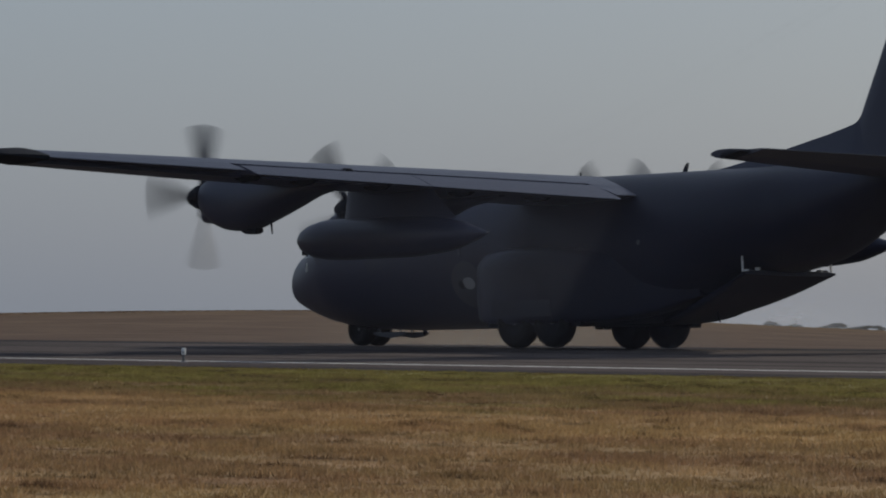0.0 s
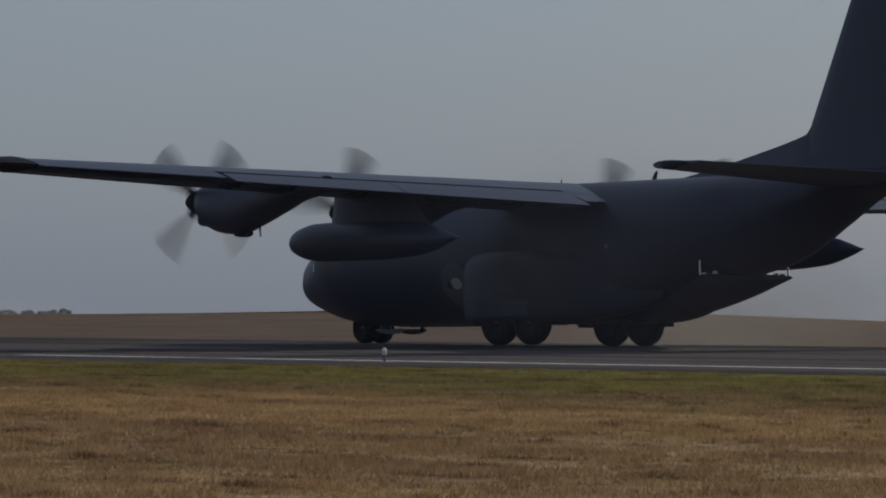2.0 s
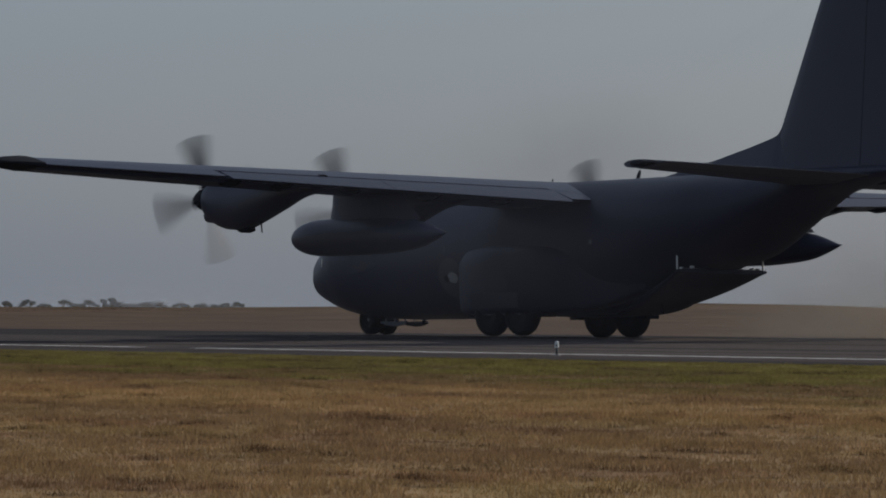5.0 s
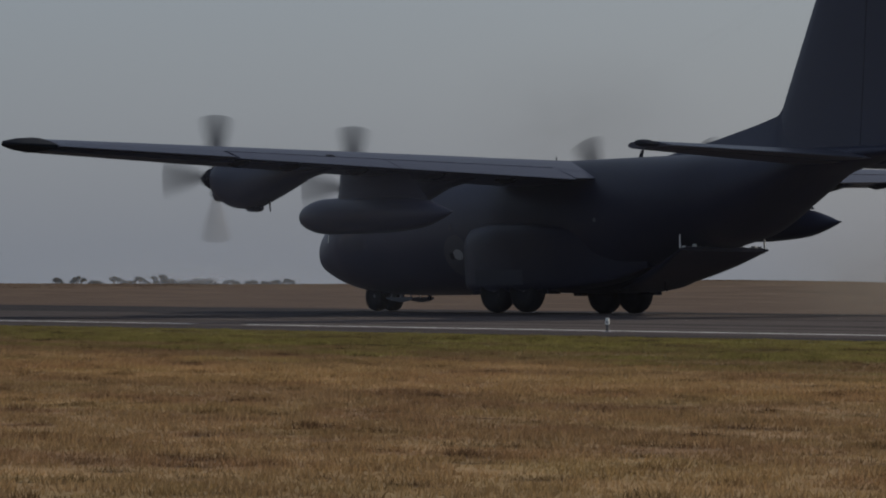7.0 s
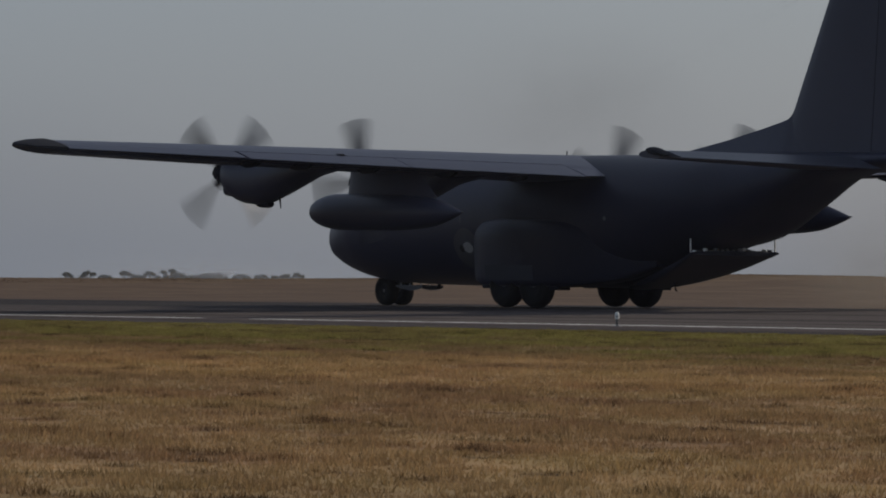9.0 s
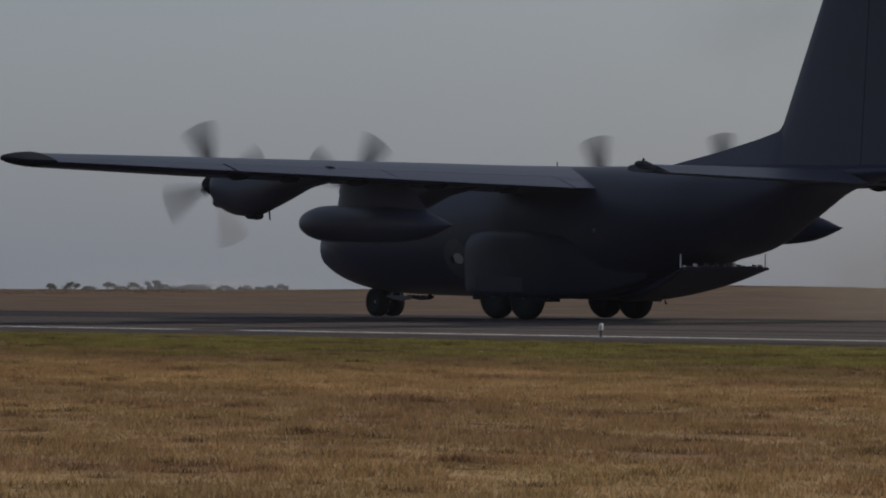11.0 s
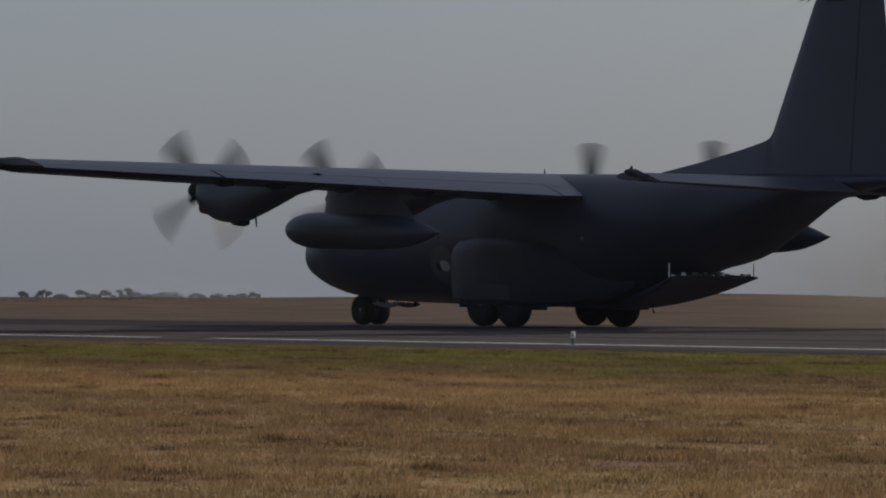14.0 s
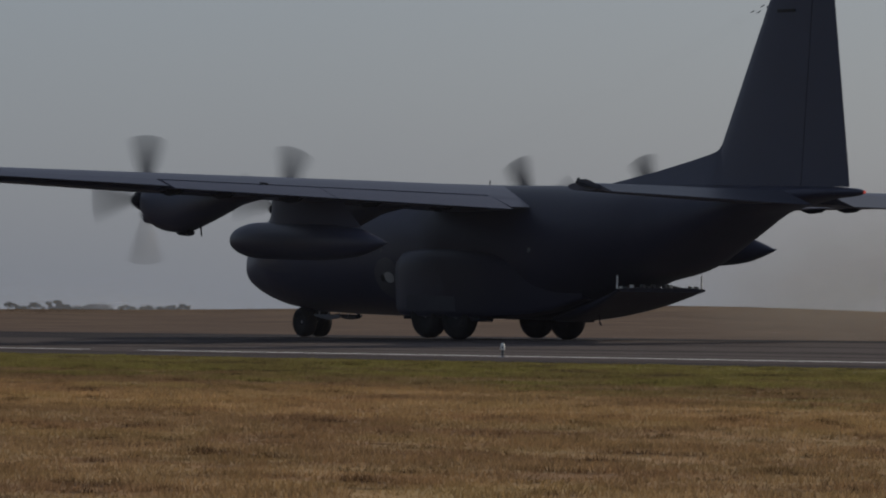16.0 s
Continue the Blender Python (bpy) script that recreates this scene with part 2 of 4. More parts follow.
        li.new(shade.outputs[0], bs.inputs["Base Color"])
        mx.inputs[0].default_value = 0.40
        li.new(bs.outputs[0], mx.inputs[1])
        li.new(tr.outputs[0], mx.inputs[2])
        li.new(mx.outputs[0], nt["Material Output"].inputs["Surface"])
    return m


TURF = ground_material("dry_turf")
STRAW = ground_material("dry_grass_blades", blades=True)
ASPHALT = ground_material("runway_asphalt", True)


# ---- mesh helpers ----
def mesh_of(name, bm, mat, smooth=None):
    bmesh.ops.recalc_face_normals(bm, faces=bm.faces[:])
    me = bpy.data.meshes.new(name)
    bm.to_mesh(me)
    bm.free()
    me.materials.append(mat)
    if smooth is not None:
        me.shade_smooth()
        me.set_sharp_from_angle(angle=radians(smooth))
    return me


def part(name, bm, mat, parent, label="", smooth=40, at=None):
    ob = new(name, mesh_of(name, bm, mat, smooth))
    ob.parent = parent
    if at is not None:
        ob.matrix_basis = at
    return tagged(ob, label)


def loft(rings, closed_ends=True):
    bm = bmesh.new()
    made = [[bm.verts.new(p) for p in r] for r in rings]
    n = len(rings[0])
    for a, b in zip(made, made[1:]):
        for i in range(n):
            bm.faces.new((a[i], a[(i + 1) % n], b[(i + 1) % n], b[i]))
    if closed_ends:
        bm.faces.new(made[0][::-1])
        bm.faces.new(made[-1])
    return bm


def smooth_rows(rows, step):
    """Rows of numbers, the first of them rising or falling, joined by a shape-keeping curve."""
    a = np.array(rows, float)
    if a[0, 0] > a[-1, 0]:
        a = a[::-1]
    x, y = a[:, 0], a[:, 1:]
    dx = np.diff(x)[:, None]
    sl = np.diff(y, axis=0) / dx
    t = np.zeros_like(y)
    t[0], t[-1] = sl[0], sl[-1]
    same = sl[:-1] * sl[1:] > 0
    t[1:-1] = np.where(same, 2 * sl[:-1] * sl[1:] / np.where(same, sl[:-1] + sl[1:], 1), 0)
    out = []
    for i in range(len(x) - 1):
        k = max(1, int(round((x[i + 1] - x[i]) / step)))
        for j in range(k + (i == len(x) - 2)):
            u = j / k
            h = x[i + 1] - x[i]
            v = ((1 + 2 * u) * (1 - u) ** 2 * y[i] + u * (1 - u) ** 2 * h * t[i]
                 + u * u * (3 - 2 * u) * y[i + 1] + u * u * (u - 1) * h * t[i + 1])
            out.append((x[i] + u * h, *v))
    return out


def hoop(x, wide, top, bottom, y=0.0, n=40, power=2.25, low=None):
    """A closed superellipse across the x axis; low: another squareness for its lower half."""
    pts, zc, hz = [], (top + bottom) / 2, (top - bottom) / 2
    for i in range(n):
        a = 2 * math.pi * i / n
        c, s = math.cos(a), math.sin(a)
        e = 2 / (low if low and s < 0 else power)
        pts.append((x, y + wide * math.copysign(abs(c) ** e, c), zc + hz * math.copysign(abs(s) ** e, s)))
    return pts


def box(bm, lo, hi, bevel=0.0):
    m = Matrix.Translation([(a + b) / 2 for a, b in zip(lo, hi)]) @ Matrix.Diagonal([b - a for a, b in zip(lo, hi)] + [1])
    r = bmesh.ops.create_cube(bm, size=1, matrix=m)
    if bevel:
        es = list({e for v in r["verts"] for e in v.link_edges})
        bmesh.ops.bevel(bm, geom=es, offset=bevel, segments=2, affect="EDGES", profile=0.6)
    return bm


def tube(bm, a, b, ra, rb=None, n=12):
    a, b = Vector(a), Vector(b)
    q = (b - a).to_track_quat("Z", "Y").to_matrix().to_4x4()
    bmesh.ops.create_cone(bm, cap_ends=True, segments=n, radius1=ra, radius2=ra if rb is None else rb, depth=(b - a).length,
                          matrix=Matrix.Translation((a + b) / 2) @ q)
    return bm


def foil(chord, thick, n=14, lift=0.012):
    """Closed airfoil outline: (metres behind the leading edge, height)."""
    up, low = [], []
    for i in range(n + 1):
        c = 0.5 - 0.5 * math.cos(math.pi * i / n)
        h = 5 * thick * (0.2969 * math.sqrt(c) - 0.126 * c - 0.3516 * c * c + 0.2843 * c ** 3 - 0.1026 * c ** 4)
        camber = 4 * lift * c * (1 - c)
        up.append((c * chord, (camber + h) * chord))
        low.append((c * chord, (camber - h) * chord))
    return up[::-1] + low[1:]


# ---- ground ----
RIDGE = [(-40, 24), (-14.9, 25.5), (-13.4, 23.5), (-10.9, 21.5), (-9.2, 24.5), (-7.3, 29.5), (-4.9, 31.5), (-3.4, 29.5), (-1.6, 21.5), (0.24, 12.5), (2.5, -1), (40, -6)]


def ground_height(along, across):
    u = across
    if -24 <= u <= 30:
        return -0.0118 * u if u > 0 else 0.003 * u
    if u > 30:
        return -0.354 - (u - 30) * 0.0130 if u < 95 else -1.2
    p = spot(along, u)
    r, b = p.xy.length, math.degrees(math.atan2(p.x, p.y))
    crest = 0.52 + 430 / 8016 * float(np.interp(b, [k[0] for k in RIDGE], [k[1] for k in RIDGE]))
    f = min(1, max(0, (-24 - u) / 170))
    k = f * f * (3 - 2 * f)
    h = -0.085 * (1 - k) + crest * k
    if r > 470:
        g = min(1, (r - 470) / 250)
        h = h * (1 - g) + (-1.0) * g
    return h + 0.06 * noise.noise((along * 0.03, u * 0.03, 0)) * min(1, (-24 - u) / 40)


def sheet(name, alongs, acrosses, mat, lift=0.0):
    verts, faces, n = [], [], len(acrosses)
    for a in alongs:
        for u in acrosses:
            verts.append((a, u, ground_height(a, u) + lift))
    for i in range(len(alongs) - 1):
        for j in range(n - 1):
            faces.append((i * n + j, (i + 1) * n + j, (i + 1) * n + j + 1, i * n + j + 1))
    me = bpy.data.meshes.new(name)
    me.from_pydata(verts, [], faces)
    me.materials.append(mat)
    me.shade_smooth()
    ob = new(name, me)
    ob.matrix_world = Matrix((( ALONG.x, ACROSS.x, 0, ORIGIN.x), (ALONG.y, ACROSS.y, 0, ORIGIN.y), (0, 0, 1, 0), (0, 0, 0, 1)))
    return ob


far_steps = [-4000, -2500, -1500, -1000, -800, -650]
A_STEPS = far_steps + list(range(-500, 700, 10)) + [800, 1000, 1500, 2500, 4000]
U_STEPS = far_steps + list(range(-560, -40, 10)) + [-40, -32, -28, -24, -12, 0, 12, 24, 30, 36, 44, 52, 60, 70, 80, 95, 120, 200, 400, 1000, 3000]
tagged(sheet("ground", A_STEPS, U_STEPS, TURF), "dry brown airfield turf with a green verge beside the runway", "grass field", kind="structure")
tagged(sheet("runway", list(range(-600, 801, 20)), [-28, -24, -12, -6, 0, 6, 12, 24, 27.4], ASPHALT, 0.012), "dark grey asphalt runway with black rubber streaks", "runway", kind="structure")
# two stretches, with a gap from -7.6 to -5.0 m along
for stretch in (list(range(-600, -19, 20)) + [-7.6], [-5.0] + list(range(20, 801, 20))):
    tagged(sheet("edge_line", stretch, [22.3, 22.78], LINE, 0.02), "white painted line along the runway edge, with one gap", "runway marking", kind="structure")


def grass():
    """Mown straw-like blades over the near strip, as far as it can be told apart."""
    rng = np.random.default_rng(7)
    n = 400000
    r = np.sqrt(rng.uniform(27.0 ** 2, 130.0 ** 2, n))
    b = np.radians(rng.uniform(-15.2, 3.0, n))
    x, y = r * np.sin(b), r * np.cos(b)
    dx, dy = x - ORIGIN.x, y - ORIGIN.y
    a = dx * ALONG.x + dy * ALONG.y
    u = dx * ACROSS.x + dy * ACROSS.y
    keep = (u > 27.3) & (u < 77)
    a, u = a[keep], u[keep]
    n = len(a)
    clump = np.array([1.3 * noise.noise((p * 1.7, q * 1.7, 3.0)) + 0.7 * noise.noise((p * 0.22, q * 0.5, 9.0)) for p, q in zip(a, u)])
    size = np.clip(0.042 + 0.045 * clump + rng.uniform(-0.015, 0.02, n), 0.008, 0.15) * np.clip((u - 26.5) / 6, 0.6, 1)
    z = np.where(u < 30, -0.0118 * u, -0.354 - (u - 30) * 0.0130)
    vs, k = [], 3
    for i in range(k):
        ang = rng.uniform(0, 2 * np.pi, n)
        ox, oy = rng.normal(0, 0.035, n), rng.normal(0, 0.035, n)
        wx, wy = np.cos(ang) * 0.007, np.sin(ang) * 0.007
        lean = size * rng.uniform(0.15, 1.0, n)
        la = rng.uniform(0, 2 * np.pi, n)
        base = np.stack([a + ox, u + oy, z - 0.01], 1)
        w = np.stack([wx, wy, 0 * wx], 1)
        tip = base + np.stack([np.cos(la) * lean, np.sin(la) * lean, size * rng.uniform(0.7, 1.2, n) + 0.01], 1)
        vs.append(np.stack([base - w, base + w, tip], 1))
    v = np.concatenate(vs).reshape(-1, 3)
    me = bpy.data.meshes.new("grass")
    m = len(v) // 3
    me.vertices.add(len(v))
    me.vertices.foreach_set("co", v.astype(np.float32).ravel())
    me.loops.add(len(v))
    me.loops.foreach_set("vertex_index", np.arange(len(v), dtype=np.int32))
    me.polygons.add(m)
    me.polygons.foreach_set("loop_start", np.arange(0, len(v), 3, dtype=np.int32))
    me.update(calc_edges=True)
    me.materials.append(STRAW)
    ob = new("grass", me)
    ob.matrix_world = bpy.data.objects["ground"].matrix_world.copy()
    return tagged(ob, "short dry straw-coloured grass blades, greener beside the runway", "grass", kind="stuff")


grass()


def crest_scrub():
    """Ragged dry tussocks along the crest of the far field."""
    rng = random.Random(11)
    verts, faces = [], []
    for _ in range(9000):
        r, b = rng.uniform(395, 480), radians(rng.uniform(-16, 4))
        rel = Vector((r * math.sin(b), r * math.cos(b), 0)) - ORIGIN
        a, u = rel.dot(ALONG), rel.dot(ACROSS)
        if u > -60:
            continue
        z = ground_height(a, u)
        h = 0.01 + 0.04 * max(0, noise.noise((a * 0.05, u * 0.05, 5))) + rng.uniform(0, 0.03)
        w, g = rng.uniform(0.1, 0.35), rng.uniform(0, 3.14)
        k = len(verts)
        dx, dy = w * math.cos(g), w * math.sin(g)
        verts += [(a - dx, u - dy, z - 0.03), (a + dx, u + dy, z - 0.03), (a + dx * 0.6 + rng.uniform(-0.1, 0.1), u, z + h), (a - dx * 0.5, u, z + h * rng.uniform(0.5, 1))]
        faces.append((k, k + 1, k + 2, k + 3))
    me = bpy.data.meshes.new("scrub")
    me.from_pydata(verts, [], faces)
    me.materials.append(STRAW)
    ob = new("scrub", me)
    ob.matrix_world = bpy.data.objects["ground"].matrix_world.copy()
    return tagged(ob, "ragged dry tussocks along the far field's crest", "grass", kind="stuff")


crest_scrub()


def edge_light():
    a = (Vector((-11.64, 101.25, 0)) - ORIGIN).dot(ALONG)
    u = (Vector((-11.64, 101.25, 0)) - ORIGIN).dot(ACROSS)
    base = tagged(new("runway_edge_light"), "small white runway edge light on a short post", "runway light")
    base.matrix_world = Matrix.Translation(spot(a, u, ground_height(a, u) + 0.012))
    part("base_plate", tube(bmesh.new(), (0, 0, 0), (0, 0, 0.02), 0.09, n=20), METAL, base)
    part("post", tube(bmesh.new(), (0, 0, 0.02), (0, 0, 0.17), 0.028, n=12), STRUT, base, "slim metal post")
    bm = tube(bmesh.new(), (0, 0, 0.165), (0, 0, 0.19), 0.04, 0.052, 20)
    tube(bm, (0, 0, 0.19), (0, 0, 0.27), 0.052, 0.05, 20)
    part("lamp_housing", bm, WHITE, base, "white lamp housing")
    bm = loft([hoop(0, r, r, -r, 0, 16, 2) for r in (0.047, 0.045, 0.033, 0.012)])
    for i, v in enumerate(bm.verts):
        v.co = Vector((v.co.y, v.co.z, 0.27 + (0.0, 0.025, 0.045, 0.055)[i // 16]))
    part("lens", bm, WHITE, base, "domed lens")
    bm = box(bmesh.new(), (-0.016, -0.056, 0.21), (0.016, -0.048, 0.24), 0.003)
    part("lamp_badge", bm, DARK, base)


edge_light()


# ---- airplane ----
plane = tagged(new("airplane"), "dark grey-blue four-engined military turboprop transport rolling on the runway", "airplane")

FUSELAGE = [(13.1, 0.03, 2.04, 1.94), (12.98, 0.36, 2.37, 1.61), (12.7, 0.63, 2.67, 1.42), (12.2, 0.95, 2.95, 1.25), (11.5, 1.30, 3.21, 1.05),
            (11.0, 1.52, 3.55, 0.92), (10.4, 1.76, 4.10, 0.80), (9.8, 1.96, 4.42, 0.72), (8.8, 2.08, 4.62, 0.65), (7.5, 2.13, 4.72, 0.61),
            (5.0, 2.15, 4.76, 0.60), (0.0, 2.15, 4.76, 0.64), (-3.2, 2.15, 4.76, 0.66), (-4.6, 2.14, 4.76, 0.95), (-6.0, 2.10, 4.76, 1.40),
            (-7.5, 2.0, 4.77, 1.86), (-9.0, 1.80, 4.78, 2.16), (-10.9, 1.42, 4.78, 3.05), (-12.8, 1.02, 4.77, 3.96), (-13.6, 0.85, 4.77, 4.12), (-15.2, 0.5, 4.75, 4.40),
            (-16.3, 0.2, 4.70, 4.50), (-16.55, 0.06, 4.64, 4.56)]


def fuselage():
    rows = smooth_rows(FUSELAGE, 0.3)
    body = part("fuselage", loft([hoop(x, w, t, b) for x, w, t, b in rows]), PAINT_DARKER_AFT, plane, "rounded dark grey-blue fuselage with upswept tail", 50)
    # rows of cockpit panes round the brow
    for side in (1, -1):
        for x0, x1, z0, z1 in ((11.25, 10.85, 2.75, 3.2), (10.75, 10.2, 2.75, 3.35), (10.1, 9.6, 2.8, 3.4), (10.82, 10.62, 2.34, 2.6)):
            bm = bmesh.new()
            vs = []
            for x, z in ((x0, z0), (x1, z0), (x1, z1), (x0, z1)):
                w = [np.interp(-x, [-r[0] for r in FUSELAGE], [r[k] for r in FUSELAGE]) for k in (1, 2, 3)]
                q = min(1, abs((z - (w[1] + w[2]) / 2) / ((w[1] - w[2]) / 2)))
                vs.append(bm.verts.new((x, side * (w[0] * (1 - q ** 2.25) ** (1 / 2.25) + 0.012), z)))
            bm.faces.new(vs)
            ex = bmesh.ops.extrude_face_region(bm, geom=bm.faces[:])
            for v in ex["geom"]:
                if isinstance(v, bmesh.types.BMVert):
                    v.co.y -= side * 0.05
            part("window_pane", bm, GLASS, body, "dark cockpit window pane", None)
    # marking behind the cockpit: pale disc with a brighter oval and a dark porthole
    for rad, cx, cz, mat, lift, nm_, sx in ((0.66, 3.02, 1.80, PAINT_HALO, 0.008, "faded_roundel", 1), (0.17, 2.93, 1.84, PAINT_LIGHT, 0.014, "roundel_centre", 1.5), (0.12, 3.26, 1.80, DARK, 0.020, "porthole", 1)):
        bm = bmesh.new()
        rings = []
        for f in (1.0, 0.6, 0.2):
            ring = []
            for i in range(24):
                x, z = cx + sx * rad * f * math.cos(i * math.pi / 12), cz + rad * f * math.sin(i * math.pi / 12)
                q = abs((z - 2.68) / 2.08)
                ring.append((x, 2.15 * (1 - q ** 2.25) ** (1 / 2.25) + lift, z))
            rings.append(ring)
        bm = loft(rings, False)
        bm.faces.new([v for v in bm.verts][-24:])
        part(nm_, bm, mat, body, "", 60)
    # small pale and dark fittings on the near side
    for cx, cz, hw, hh, mat, nm_, lb in ((-4.18, 2.79, 0.06, 0.06, PAINT_HALO, "small_window", "small pale square window"), (3.22, 2.72, 0.05, 0.10, PAINT_HALO, "hatch_label", "small pale stencil mark"),
                                         (2.62, 1.22, 0.16, 0.10, DARK, "step_recess", "dark step recess")):
        rings = []
        for f in (-1, 0, 1):
            z = cz + f * hh
            q = abs((z - 2.68) / 2.08)
            y = 2.15 * (1 - q ** 2.25) ** (1 / 2.25)
            rings.append([(cx - hw, y - 0.03, z), (cx - hw, y + 0.012, z), (cx + hw, y + 0.012, z), (cx + hw, y - 0.03, z)])
        part(nm_, loft(rings), mat, body, lb, 30)
    part("sensor_housing", box(bmesh.new(), (11.45, 0.98, 2.86), (11.62, 1.12, 3.06), 0.03), PAINT_TIP, body, "small dark sensor housing by the windscreen")
    # blade aerial on the roof behind the wing
    rings = [[(-3.72 - h * 0.45 + 0.11 * c * k, 0.02 * s * k, 4.72 + h) for c, s in ((1, 0), (0.5, 0.7), (-0.5, 0.7), (-1, 0), (-0.5, -0.7), (0.5, -0.7))] for h, k in ((0, 1), (0.18, 0.8), (0.29, 0.45))]
    part("blade_aerial", loft(rings), PAINT_TIP, body, "swept blade aerial")
    part("whip_aerial", tube(bmesh.new(), (0.5, 0, 4.72), (0.5, 0, 4.91), 0.018), PAINT_TIP, body)
    bm = box(bmesh.new(), (7.2, -0.04, 0.46), (7.32, 0.04, 0.68), 0.02)
    part("belly_aerial", bm, PAINT_TIP, body)
    # tail light
    bm = loft([hoop(x, r, 4.6 + r, 4.6 - r, 0, 12, 2) for x, r in ((-16.5, 0.045), (-16.56, 0.05), (-16.6, 0.02))])
    part("tail_light", bm, RED, body, "small red tail light")


fuselage()


def fin():
    rows = [(4.55, -9.6, -15.95, 0.34), (4.75, -9.85, -15.92, 0.32), (5.25, -10.08, -15.86, 0.30), (5.8, -10.35, -15.78, 0.29), (10.15, -12.42, -15.15, 0.17), (11.2, -12.95, -15.0, 0.13), (11.5, -13.25, -14.95, 0.10), (11.62, -13.8, -14.9, 0.05)]
    hinge = 0.68
    rings, rud = [], []
    for z, le, te, th in rows:
        c = le - te
        pts = foil(c, th / c, 10, 0)
        rings.append([(le - min(p, hinge * c), q if p <= hinge * c else math.copysign(abs(th) * 0.33, q), z) for p, q in pts])
        cut = (1 - hinge) * c - 0.03
        x0 = te + cut
        rud.append([(x0, th * 0.33, z), (te, 0.01, z), (te, -0.01, z), (x0, -th * 0.33, z)])
    tail = part("tail_fin", loft(rings), PAINT, plane, "tall swept tail fin", 30)
    part("rudder", loft(rud[1:-1]), PAINT, tail, "rudder along the fin's rear edge", 30)
    # long fillet in front of the fin
    rings = []
    for x, top, w in ((-4.9, 4.74, 0.04), (-6.0, 4.92, 0.10), (-7.5, 5.17, 0.15), (-9.2, 5.51, 0.17), (-9.9, 5.67, 0.17), (-10.24, 5.76, 0.16), (-10.36, 5.83, 0.14), (-10.45, 5.95, 0.11), (-10.60, 6.08, 0.10), (-11.4, 6.08, 0.07), (-12.4, 6.08, 0.03)):
        rings.append([(x, w * 2, 4.55), (x, w * 1.0, (4.6 + top) / 2), (x, w * 0.35, top), (x, -w * 0.35, top), (x, -w * 1.0, (4.6 + top) / 2), (x, -w * 2, 4.55)])
    part("fin_fillet", loft(rings), PAINT, tail, "long dorsal fillet", 40)
    part("fin_aerial", box(bmesh.new(), (-13.6, 0.085, 9.76), (-12.85, 0.115, 9.85), 0.01), DARK, tail, "dark flush aerial near the fin's top")
    for side in (1, -1):
        wire = bmesh.new()
        a, b = Vector((-12.38, 0.1 * side, 10.02)), Vector((4.6, 0.75 * side, 4.66))
        pts = [a.lerp(b, i / 24) - Vector((0, 0, 0.22 * math.sin(math.pi * i / 24))) for i in range(25)]
        for p, q in zip(pts, pts[1:]):
            tube(wire, p, q, 0.0010, n=5)
        w = part("antenna_wire", wire, METAL, plane, "thin aerial wire from fin to roof", None)
        for f in (0.005, 0.03):
            p = a.lerp(b, f) - Vector((0, 0, 0.22 * math.sin(math.pi * f)))
            q = a.lerp(b, f + 0.009) - Vector((0, 0, 0.22 * math.sin(math.pi * (f + 0.009))))
            part("insulator", tube(bmesh.new(), p, q, 0.013, n=8), PAINT_TIP, w)


fin()

# wing stations: y, leading edge x, trailing edge x, height of the trailing edge, thickness
WING = [(0.0, 1.30, -3.67, 4.07, 0.86), (2.4, 1.30, -3.67, 4.07, 0.86), (5.0, 1.26, -3.30, 4.15, 0.80), (10.2, 1.16, -2.55, 4.32, 0.62), (14.4, 1.08, -1.95, 4.46, 0.47), (19.3, 0.98, -1.20, 4.62, 0.30)]


def wing_at(y):
    return [float(np.interp(y, [w[0] for w in WING], [w[k] for w in WING])) for k in range(1, 5)]


def wing_point(y, c, h):
    """c: part of the chord from the leading edge; h: height over the chord line."""
    le, te, z, th = wing_at(y)
    return (le + (te - le) * c, y, z + (1 - c) * 0.05 * (le - te) + h)


HINGE = 0.76


